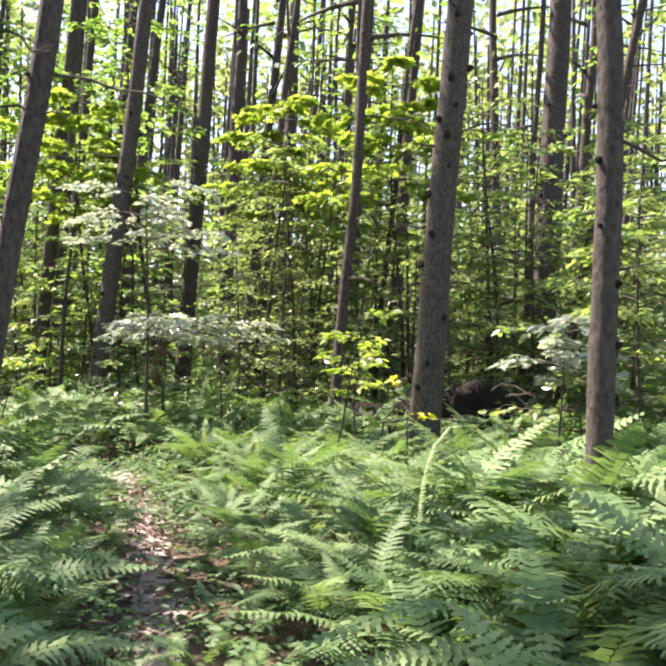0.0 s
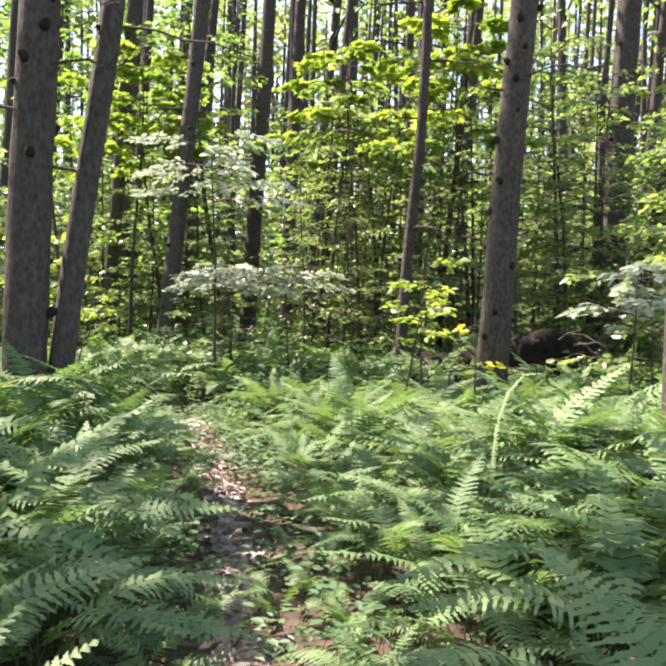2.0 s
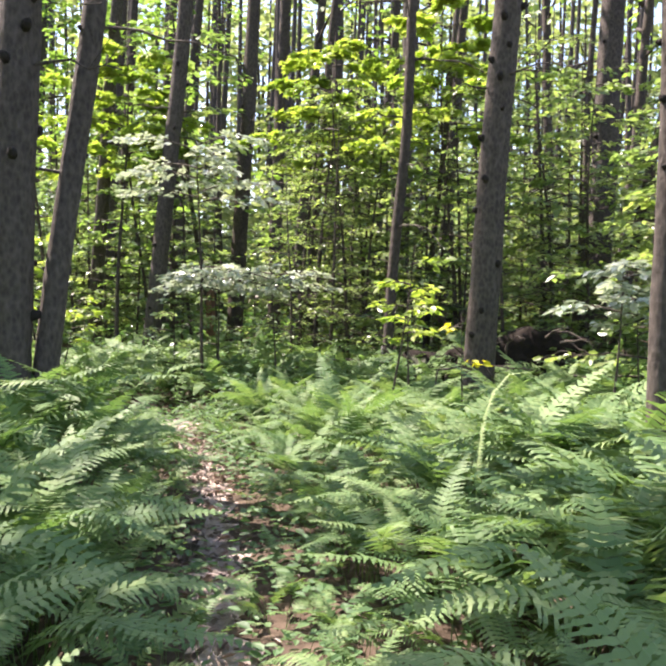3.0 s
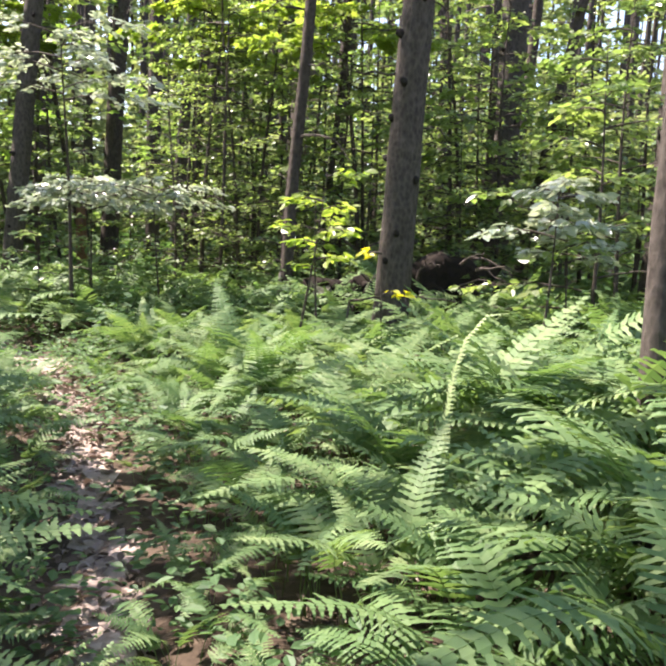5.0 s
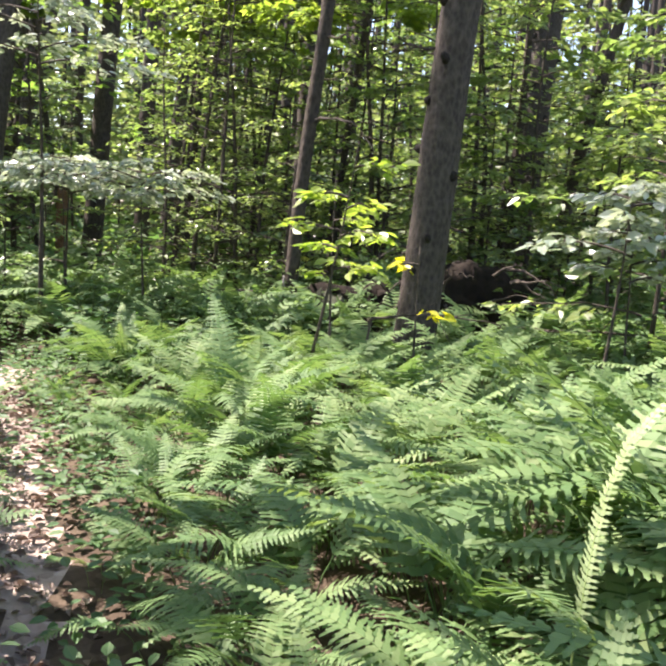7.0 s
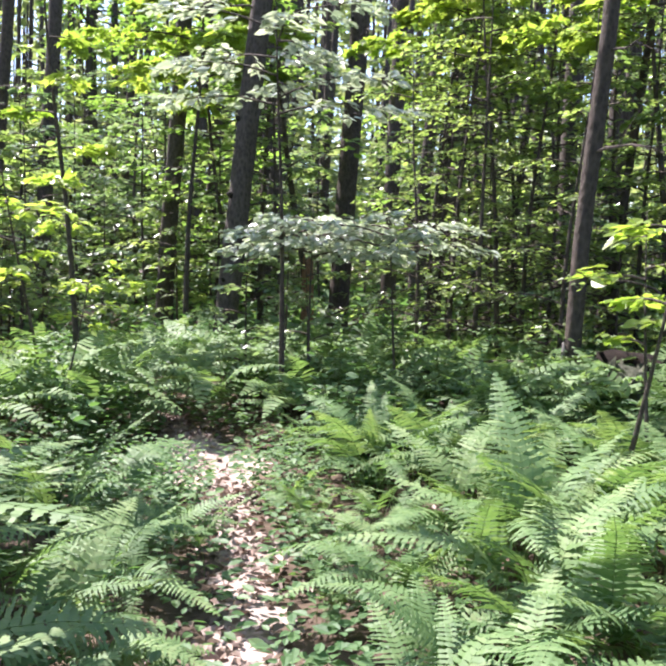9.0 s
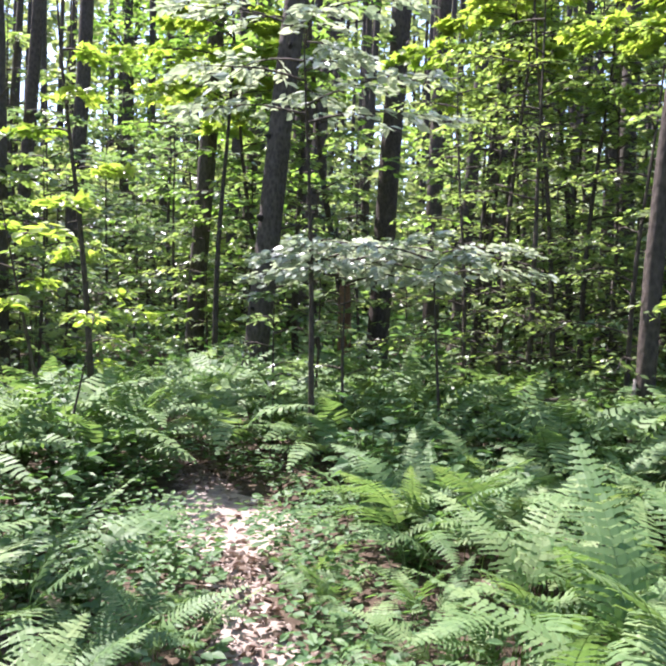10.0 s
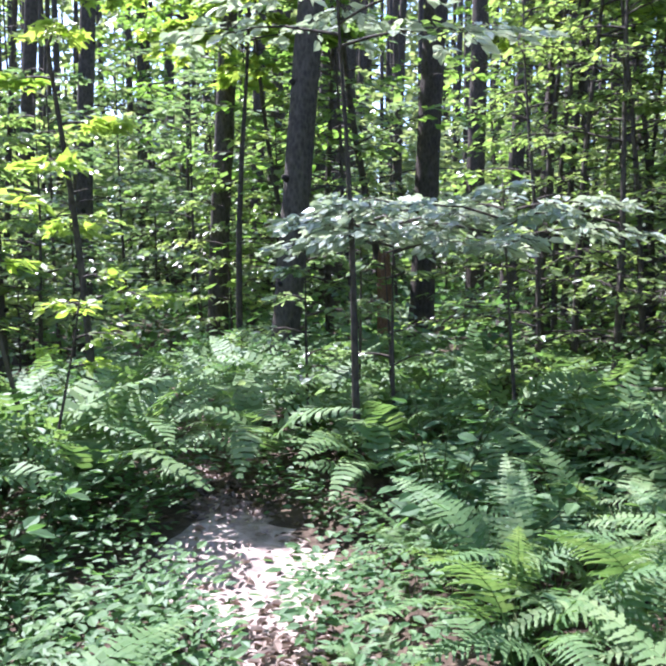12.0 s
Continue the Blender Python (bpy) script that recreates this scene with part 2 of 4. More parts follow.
tagged(new("ground", mesh_of("ground", gverts, quads[~onpath].tolist(), LITTER, True)), "forest floor of brown leaf litter and soil", "ground", kind="structure")
pq = quads[onpath]
used, inv = np.unique(pq, return_inverse=True)
tagged(new("footpath", mesh_of("footpath", gverts[used], inv.reshape(pq.shape).tolist(), DIRT, True)), "narrow trodden dirt footpath strewn with dead leaves", "path", kind="structure")


# ---- trees ----
def trunk_line(height, slope, wobble, seed, step=0.3):
    g = np.random.default_rng(seed)
    z = np.arange(-0.25, height + step, step)
    ph = g.uniform(0, 6.28, 4)
    x = slope[0] * z + wobble * (np.sin(z * 0.55 + ph[0]) + 0.5 * np.sin(z * 1.6 + ph[1]))
    y = slope[1] * z + wobble * (np.sin(z * 0.5 + ph[2]) + 0.5 * np.sin(z * 1.4 + ph[3]))
    x, y = x - x[1], y - y[1]
    return np.column_stack([x, y, z])


STUB_V, STUB_F = tube([(0, 0, -0.05), (0, 0, 0.03), (0, 0, 0.07)], [0.034, 0.026, 0.014], 7)
STUB_MESH = mesh_of("branch_stub", STUB_V, STUB_F, KNOT, True)


def aim(p, d):
    return Matrix.Translation(p) @ Vector(d).to_track_quat("Z", "Y").to_matrix().to_4x4()


def canopy_crown(name, seed, bottom, top, spread, count, size, mat):
    """The high crown: limbs and many leaves in flat, uneven sprays with gaps."""
    g = np.random.default_rng(seed)
    limbs, P, H = [], [], []
    nb = 16
    for i in range(nb):
        h0 = bottom + (top - bottom) * (i / nb) ** 0.9
        a = i * 2.4 + g.uniform(-0.4, 0.4)
        ln = spread * (1.05 - 0.75 * i / nb) * g.uniform(0.6, 1.15)
        s = np.linspace(0, 1, 6)
        rise = g.uniform(0.1, 0.45)
        pts = np.column_stack([np.cos(a) * ln * s, np.sin(a) * ln * s, h0 + ln * rise * s - 0.15 * ln * s ** 2])
        limbs.append(tube(pts, 0.05 * (1 - 0.85 * s), 5))
        m = count // nb
        k = g.beta(2.2, 1.4, m)
        lat = g.normal(0, 0.2 * ln, m) * (0.35 + k)
        c = np.column_stack([np.interp(k, s, pts[:, j]) for j in range(3)])
        side = np.array([-np.sin(a), np.cos(a), 0])
        c = c + lat[:, None] * side + np.column_stack([g.normal(0, 0.1, m), g.normal(0, 0.1, m), g.normal(-0.1, 0.3, m)])
        P.append(c)
        H.append(np.array([np.cos(a), np.sin(a), -0.3]) + g.normal(0, 0.7, (m, 3)))
    P, H = np.concatenate(P), np.concatenate(H)
    N = np.array([0, 0, 1.0]) + g.normal(0, 0.4, P.shape)
    v, f = leaves(P, H, N, g.uniform(0.7, 1.25, len(P)) * size, LEAF_KITE, LEAF_KITE_F)
    lv, lf = merged(limbs)
    return mesh_of(name + "_limbs", lv, lf, BARK_DARK, True), mesh_of(name + "_leaves", v, f, mat)


CROWNS = [canopy_crown("canopy", 40 + i, 0.0, 7.0, 2.6, 950, 0.27, CANOPY) for i in range(4)]
THIN_CROWNS = [canopy_crown("thin_canopy", 50 + i, 0.0, 7.0, 2.4, 300, 0.22, CANOPY) for i in range(4)]


def tall_tree(label, x, y, r, slope=(0, 0), height=17.0, stubs=0, mat=None, crown_at=9.0, seed=1, wobble=0.02, dead=0, crown=True, sides=18):
    tree = tagged(new("tree"), label, "tree", "forest trees")
    tree.location = (x, y, float(gz(x, y)))
    pts = trunk_line(height, slope, wobble, seed)
    z = pts[:, 2]
    rad = r * (1.06 - 0.55 * np.clip(z, 0, None) / height) + r * 0.55 * np.exp(-np.clip(z + 0.1, 0, None) / 0.22)
    v, f = tube(pts, rad, sides, 0.05, seed)
    trunk = child("trunk", mesh_of("trunk", v, f, mat or BARK, True), tree)
    g = np.random.default_rng(seed + 500)
    for i in range(stubs):
        h = 0.9 + 5.6 * (i + g.uniform(0, 0.8)) / stubs
        a = g.uniform(0, 6.28)
        c = [np.interp(h, z, pts[:, k]) for k in range(3)]
        rr = np.interp(h, z, rad)
        d = Vector((math.cos(a), math.sin(a), 0.25))
        ob = child("branch_stub", STUB_MESH, trunk, "dark stub of a lost branch")
        s = g.uniform(0.8, 1.5) * min(1.0, r / 0.16)
        ob.matrix_local = aim((c[0] + math.cos(a) * rr, c[1] + math.sin(a) * rr, c[2]), d) @ Matrix.Diagonal((s, s * 1.25, s * g.uniform(0.35, 0.8), 1))
    for i in range(dead):
        h = 2.2 + 3.6 * (i + g.uniform(0, 0.9)) / max(dead, 1)
        a = g.uniform(0, 6.28)
        c = np.array([np.interp(h, z, pts[:, k]) for k in range(3)])
        ln = g.uniform(0.5, 1.3)
        s = np.linspace(0, 1, 7)
        bend = g.normal(0, 0.06, (7, 3)) * s[:, None]
        p = c + np.outer(s * ln, (math.cos(a), math.sin(a), 0.15)) - np.outer(s ** 2 * ln, (0, 0, 0.3)) + bend
        lim = [tube(p, 0.014 * (1 - 0.8 * s) + 0.002, 5)]
        for k in (2, 3, 4, 5):
            q = p[k] + np.outer(np.linspace(0, 0.35 * ln, 4), unit(np.array([math.cos(a), math.sin(a), 0]) + g.normal(0, 0.7, 3)))
            lim.append(tube(q, np.linspace(0.005, 0.0015, 4), 4))
        vv, ff = merged(lim)
        child("dead_limb", mesh_of("dead_limb", vv, ff, BARK_DARK), trunk, "bare dead limb")
    if crown:
        # dense crowns shade the foreground, thin ones let sun into the view
        li, le = (THIN_CROWNS if 4.2 < y < 30.0 and x > -14.0 else CROWNS)[seed % 4]
        top = [np.interp(crown_at, z, pts[:, k]) for k in range(3)]
        m = Matrix.Translation(top) @ Matrix.Rotation(seed * 1.7, 4, "Z") @ Matrix.Diagonal((1, 1, (height - crown_at) / 7.0, 1))
        for nm, me in (("bough", li), ("crown", le)):
            tagged(child(nm, me, tree), kind="stuff").matrix_local = m
    return tree


SPRUCE = "tall straight conifer trunk with grey scaly bark and knots"
SMALL = "slender dark forest tree rising out of the undergrowth"
TALL = [
    # label, x, y, radius, slope, stubs, material, dead limbs
    ("tall knotty conifer with grey scaly bark beside a root mound", 0.55, 8.5, 0.172, (0.062, 0.0), 26, BARK, 6),
    ("thick knotty conifer trunk standing behind tall ferns", -3.12, 4.62, 0.162, (0.036, 0.02), 26, BARK, 5),
    ("leaning grey trunk beside a thicker conifer", -2.95, 4.75, 0.095, (0.108, 0.058), 6, BARK, 3),
    ("slim trunk with one bright sunlit edge among ferns", 1.55, 3.6, 0.078, (-0.016, 0.004), 14, BARK, 4),
    (SPRUCE, -5.15, 12.75, 0.145, (0.088, 0.042), 10, BARK, 3),
    (SPRUCE, -7.4, 15.4, 0.142, (0.058, 0.032), 8, BARK, 3),
    ("straight trunk behind a broken reddish snag", -4.5, 16.0, 0.165, (0.05, 0.014), 5, BARK_DARK, 2),
    ("dark slender trunk leaning over the ferns", -2.87, 15.8, 0.085, (0.079, 0.015), 0, BARK_DARK, 2),
    ("slim trunk with a pale scar at its foot", -0.66, 10.15, 0.074, (0.052, 0.002), 4, BARK_DARK, 5),
    (SPRUCE, 2.88, 15.6, 0.265, (0.039, -0.006), 14, BARK, 3),
    (SMALL, 2.34, 14.16, 0.06, (0.047, -0.006), 0, BARK_DARK, 2),
    ("dark crooked trunk leaning sideways", 2.86, 13.74, 0.085, (0.19, -0.04), 0, BARK_DARK, 1),
    (SPRUCE, 4.42, 11.6, 0.17, (0.03, -0.009), 8, BARK, 2),
    (SMALL, 5.46, 12.95, 0.11, (-0.01, 0.01), 0, BARK_DARK, 1),
    (SMALL, -10.6, 16.4, 0.147, (0.042, 0.033), 6, BARK, 1),
    (SMALL, -2.19, 16.5, 0.042, (-0.035, 0.0), 0, BARK_DARK, 0),
    (SMALL, -2.1, 16.8, 0.034, (0.019, 0.0), 0, BARK_DARK, 0),
    (SPRUCE, -4.56, 29.6, 0.3, (0.015, 0.0), 0, BARK_DARK, 0),
    (SMALL, -4.87, 21.4, 0.18, (0.03, 0.0), 0, BARK_DARK, 0),
    (SMALL, -8.9, 23.3, 0.17, (0.07, 0.03), 0, BARK_DARK, 0),
    (SMALL, -9.95, 25.0, 0.165, (0.07, 0.03), 0, BARK_DARK, 0),
    (SMALL, -9.47, 20.7, 0.128, (0.05, 0.02), 0, BARK_DARK, 0),
    (SMALL, -10.6, 14.9, 0.11, (0.053, 0.048), 0, BARK_DARK, 0),
    (SMALL, -8.0, 21.5, 0.155, (0.09, 0.03), 0, BARK_DARK, 0),
    (SMALL, -1.2, 18.7, 0.13, (0.04, 0.0), 0, BARK_DARK, 0),
    (SMALL, -0.25, 12.7, 0.048, (0.08, 0.0), 0, BARK_DARK, 0),
    (SMALL, -10.3, 23.1, 0.16, (0.06, 0.02), 0, BARK_DARK, 0),
    (SMALL, -0.25, 17.3, 0.11, (0.07, 0.0), 0, BARK_DARK, 0),
    (SMALL, -0.25, 21.0, 0.15, (0.05, 0.0), 0, BARK_DARK, 0),
    (SMALL, -4.98, 6.66, 0.085, (0.034, 0.022), 4, BARK, 2),
    # last five are out of view, added to shade near ferns and path edge
    (SPRUCE, -6.6, 5.4, 0.16, (0.02, 0.0), 6, BARK, 2),
    (SPRUCE, -8.0, 11.6, 0.15, (0.0, 0.0), 6, BARK, 2),
    (SPRUCE, -5.6, 1.9, 0.15, (0.0, 0.0), 6, BARK, 2),
    (SPRUCE, -6.8, 3.4, 0.14, (0.0, 0.0), 6, BARK, 2),
    (SPRUCE, -5.0, 3.1, 0.13, (0.0, 0.0), 6, BARK, 2),
]
SUN_GAPS = {(-3.12, 4.62), (-4.98, 6.66), (-10.6, 16.4), (-10.6, 14.9), (-7.4, 15.4), (-6.6, 5.4)}      # crowns left off so the sun gets through to path, leaves and slim trunk
for i, (lab, x, y, r, sl, st, mt, de) in enumerate(TALL):
    tall_tree(lab, x, y, r, sl, 16.0 + (i * 37 % 50) / 10.0, st, mt, (10.5 if y > 7 else 7.5) + (i * 13 % 30) / 10.0, i + 1, 0.035 if r < 0.1 else 0.015, de, r > 0.075 and (x, y) not in SUN_GAPS, 20 if r > 0.08 else 10)

# the wood on all sides, each tree of its own
placed = [(t[1], t[2]) for t in TALL]
gb = np.random.default_rng(21)
extra = 0
while extra < 92:
    d, a = 7.0 + 25.0 * gb.uniform() ** 0.7, gb.uniform(-3.14, 3.14)
    x, y = -1.0 + d * math.sin(a), 3.0 + d * math.cos(a)
    if path_dist(np.array(x), np.array(y)) < 0.7 or min((x - p) ** 2 + (y - q) ** 2 for p, q in placed) < 1.7:
        continue
    if (-4.0 < x < 3.0 and 4.0 < y < 15.0) or (-10.0 < x < -3.0 and 3.0 < y < 14.0):
        continue
    placed.append((x, y))
    r = gb.uniform(0.05, 0.17)
    # no crown where it would block the sun from the level beech layer
    tall_tree(SMALL, x, y, r, (gb.normal(0.04, 0.03), gb.normal(0.0, 0.03)), gb.uniform(13, 19), 0, BARK_DARK if gb.uniform() < 0.7 else BARK, gb.uniform(7, 10), 100 + extra, 0.02, 0, r > 0.07 and not (-13 < x < -10 and 12 < y < 14), 9)
    extra += 1


# ---- saplings of the understorey ----
def sapling_meshes(seed, height, nb, reach, per, size, shape, faces, mat, low=0.3, twig_wood=True):
    """Trunk, limbs and leaves: branches lie in flat, nearly level layers."""
    g = np.random.default_rng(seed)
    pts = trunk_line(height, (g.normal(0, 0.05), g.normal(0, 0.05)), 0.05, seed, 0.25)
    rad = 0.012 * height ** 0.7 * (1.05 - 0.9 * np.clip(pts[:, 2], 0, None) / height)
    tv, tf = tube(pts, np.maximum(rad, 0.003), 7)
    limbs, P, H, branches = [], [], [], []
    for i in range(nb):
        u = low + (1 - low) * (i + g.uniform(0, 0.8)) / nb
        c = np.array([np.interp(u * height, pts[:, 2], pts[:, k]) for k in range(3)])
        a = i * 2.4 + g.uniform(-0.5, 0.5)
        ln = reach * (1.1 - 0.6 * u) * g.uniform(0.55, 1.15)
        s = np.linspace(0, 1, 7)
        d = np.array([math.cos(a), math.sin(a), 0])
        p = c + np.outer(s * ln, d) + np.outer(s * ln * 0.32 - s ** 2 * ln * 0.3, (0, 0, 1)) + g.normal(0, 0.02, (7, 3)) * s[:, None] * ln
        first, shoots = len(P), []
        limbs.append(tube(p, 0.012 * (1 - 0.85 * s), 4, cap=False))
        side = np.array([-d[1], d[0], 0])
        twigs = 7
        for t in range(twigs):
            k = 0.25 + 0.75 * (t + g.uniform(0, 0.6)) / twigs
            q0 = np.array([np.interp(k, s, p[:, j]) for j in range(3)])
            sg = 1 if t % 2 else -1
            td = unit(d * 0.7 + side * sg * g.uniform(0.6, 1.0) + np.array([0, 0, g.normal(0, 0.1)]))
            tl = ln * g.uniform(0.25, 0.45) * (1.15 - 0.6 * k)
            q = q0 + np.outer(np.linspace(0, tl, 4), td) - np.outer(np.linspace(0, 1, 4) ** 2 * tl * 0.2, (0, 0, 1))
            if twig_wood:
                shoots.append(tube(q[::3], (0.004, 0.0015), 3, cap=False))
            m = max(2, per // twigs)
            kk = g.uniform(0.1, 1.05, m)
            pos = q0 + kk[:, None] * tl * td - np.outer(kk ** 2 * tl * 0.2, (0, 0, 1)) + g.normal(0, 0.02, (m, 3))
            P.append(pos)
            sd = np.where(np.arange(m) % 2 == 0, 1.0, -1.0)[:, None]
            H.append(td + sd * np.cross(td, (0, 0, 1)) * g.uniform(0.5, 1.2, (m, 1)) + np.array([0, 0, -0.3]) + g.normal(0, 0.2, (m, 3)))
        if twig_wood:
            LP, LH = np.concatenate(P[first:]), np.concatenate(H[first:])
            lv, lf = merged(limbs)
            v, f = leaves(LP, LH, np.array([0, 0, 1.0]) + g.normal(0, 0.42, LP.shape), g.uniform(0.6, 1.25, len(LP)) * size, shape, faces)
            sv, sf = merged([(v, f), *shoots])
            spray = mesh_of("leaf_spray", sv, sf, mat)
            spray.materials.append(BARK_DARK)
            spray.polygons.foreach_set("material_index", [0] * len(f) + [1] * (len(sf) - len(f)))
            branches.append((mesh_of("branch", lv, lf, BARK_DARK, True), spray))
            limbs = []
    trunk = mesh_of("sapling_trunk", tv, tf, BARK_DARK, True)
    if twig_wood:
        return trunk, branches
    P, H = np.concatenate(P), np.concatenate(H)
    N = np.array([0, 0, 1.0]) + g.normal(0, 0.22, P.shape)
    v, f = leaves(P, H, N, g.uniform(0.6, 1.25, len(P)) * size, shape, faces)
    lv, lf = merged(limbs)
    return trunk, mesh_of("sapling_limbs", lv, lf, BARK_DARK, True), mesh_of("sapling_leaves", v, f, mat)


def sapling(label, meshes, x, y, turn=0.0, scale=1.0, group="understorey saplings"):
    ob = tagged(new("sapling"), label, "sapling", group)
    ob.matrix_basis = pose(x, y, float(gz(x, y)), 0, 0, turn) @ Matrix.Diagonal((scale, scale, scale, 1))
    child("trunk", meshes[0], ob)
    if len(meshes) == 2:
        for limb, spray in meshes[1]:
            tagged(child("leaf_spray", spray, child("branch", limb, ob)), kind="stuff")
    else:
        for nm, me in zip(("branching", "foliage"), meshes[1:]):
            tagged(child(nm, me, ob), kind="stuff")
    return ob


FINE = (LEAF_FINE, LEAF_FINE_F)
LOBED = (LEAF_LOBED, LEAF_LOBED_F)
KITE = (LEAF_KITE, LEAF_KITE_F)
KINDS = [
    (sapling_meshes(1, 4.6, 18, 1.6, 56, 0.125, *FINE, MAPLE, 0.25), "young maple with bright green leaves in layers"),
    (sapling_meshes(2, 3.2, 14, 1.4, 56, 0.12, *FINE, MAPLE, 0.2), "low maple sapling with yellow-green leaves"),
    (sapling_meshes(3, 5.6, 20, 1.7, 56, 0.11, *FINE, BEECH, 0.2), "young beech with glossy dark green leaves"),
    (sapling_meshes(4, 2.4, 12, 1.3, 56, 0.105, *FINE, BEECH, 0.25), "low beech sapling with level sprays of glossy leaves"),
    (sapling_meshes(5, 6.5, 22, 1.8, 56, 0.12, *FINE, MAPLE, 0.3), "tall thin sapling with sunlit green leaves"),
    (sapling_meshes(6, 1.7, 9, 0.9, 49, 0.095, *FINE, BEECH, 0.2), "knee-high beech seedling with small glossy leaves"),
]
FAR_KINDS = [
    (sapling_meshes(7, 6.8, 22, 2.0, 42, 0.17, *KITE, MAPLE, 0.12, False), "tall maple sapling with sunlit green leaves"),
    (sapling_meshes(8, 8.5, 26, 2.1, 42, 0.17, *KITE, CANOPY, 0.15, False), "young tree with a deep leafy crown"),
    (sapling_meshes(9, 4.5, 18, 1.9, 42, 0.16, *KITE, BEECH, 0.1, False), "bushy beech sapling with glossy leaves"),
    (sapling_meshes(10, 3.0, 14, 1.7, 42, 0.15, *KITE, MAPLE, 0.05, False), "low leafy sapling filling the understorey"),
]
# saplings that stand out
LEVEL = sapling_meshes(11, 2.1, 10, 2.0, 98, 0.11, *FINE, GLARE_LEAF, 0.8)
SPRAY = sapling_meshes(16, 2.0, 7, 1.2, 42, 0.14, *FINE, GLARE_LEAF, 0.72)
AIRY = sapling_meshes(17, 5.0, 22, 1.4, 42, 0.085, *FINE, MAPLE, 0.12)
YELLOWISH = sapling_meshes(12, 1.45, 2, 0.5, 14, 0.1, *FINE, YELLOW, 0.6)
SPARSE = sapling_meshes(13, 2.1, 6, 0.75, 28, 0.12, *FINE, YELLOW_GREEN, 0.55)
BROAD = sapling_meshes(14, 5.2, 20, 1.9, 140, 0.13, *LOBED, YELLOW_GREEN, 0.62)
YOUNG = sapling_meshes(18, 4.6, 9, 1.0, 49, 0.13, *LOBED, YELLOW_GREEN, 0.22)
BEECH_GLARE = sapling_meshes(15, 3.9, 11, 1.9, 84, 0.12, *FINE, GLARE_LEAF, 0.76)
for lab, me, x, y, tn, sc in [
        ("beech sapling with a wide level layer of glossy leaves coloured pale for sun glare", LEVEL, -3.0, 10.0, 20, 0.88),
        ("beech sapling with a wide level layer of glossy leaves coloured pale for sun glare", LEVEL, -2.2, 10.2, 130, 0.88),
        ("beech sapling with a wide level layer of glossy leaves coloured pale for sun glare", LEVEL, -3.55, 10.7, 250, 0.9),
        ("small seedling with clear yellow leaves", YELLOWISH, 0.42, 6.75, 60, 0.9),
        ("sparse maple sapling with long yellow-green leaves", SPARSE, -0.38, 7.1, 10, 0.88),
        ("sparse maple sapling with long yellow-green leaves", SPARSE, -0.15, 7.6, 150, 0.8),
        ("sparse sapling with large leaves coloured pale as if sunlit", SPRAY, 1.9, 7.5, 170, 0.95),
        ("young maple with a broad yellow-green crown lit from behind", BROAD, -2.3, 13.8, 0, 1.15),
        ("young maple with a broad yellow-green crown lit from behind", BROAD, -6.2, 13.8, 100, 1.2),
        ("young maple with a broad yellow-green crown lit from behind", BROAD, 0.3, 11.9, 200, 1.15),
        ("young beech with leaf layers coloured pale for sun glare", BEECH_GLARE, -3.1, 9.55, 40, 0.9),
        ("sparse sapling with large leaves coloured pale as if sunlit", SPRAY, 2.35, 8.1, 40, 0.8),
        ("low beech sapling with level sprays of glossy leaves", KINDS[5][0], -3.75, 10.25, 20, 0.95),
        ("low beech sapling with level sprays of glossy leaves", KINDS[5][0], -3.2, 10.6, 140, 0.9),
        # next two beeches are unseen, added to shade the ground left of the path
        ("young beech with glossy dark green leaves", KINDS[2][0], -6.6, 7.2, 10, 1.0),
        ("young beech with glossy dark green leaves", KINDS[2][0], -5.9, 6.0, 120, 0.95),
        ("thin young maple with sunlit yellow-green leaves beside the path", YOUNG, -5.75, 10.4, 0, 1.05),
        ("young maple with yellow-green leaves hanging over the path", SPARSE, -4.75, 8.55, 70, 0.68),
        ("young maple with yellow-green leaves hanging over the path", SPARSE, -4.98, 8.8, 300, 1.05),
        ("young maple with yellow-green leaves beside conifer trunks", KINDS[1][0], 2.7, 8.6, 200, 1.05),
        ("young maple with yellow-green leaves beside conifer trunks", KINDS[0][0], 3.4, 9.9, 20, 0.95)]:
    sapling(lab, me, x, y, tn, sc, "saplings beside the path")
for x, y, tn, sc in [(-9.6, 14.6, 0, 1.0), (-8.7, 17.2, 70, 1.1), (-10.8, 18.0, 140, 1.1), (-8.4, 13.4, 210, 0.75), (-11.6, 16.2, 280, 1.0)]:
    sapling(FAR_KINDS[2][1], FAR_KINDS[2][0], x, y, tn, sc)
gs = np.random.default_rng(33)
for i in range(13):
    x, y = gs.uniform(-2.6, 1.9), gs.uniform(10.7, 15.2)
    sapling("slender sapling with sparse small green leaves", AIRY, x, y, gs.uniform(0, 360), gs.uniform(0.65, 1.1), "saplings beside the path")
for i in range(12):
    x, y = gs.uniform(-2.6, 3.6), gs.uniform(11.2, 14.6)
    sapling("slender sapling with sparse small green leaves", AIRY, x, y, gs.uniform(0, 360), gs.uniform(0.7, 1.2), "saplings beside the path")
gs = np.random.default_rng(31)
n_s = 0
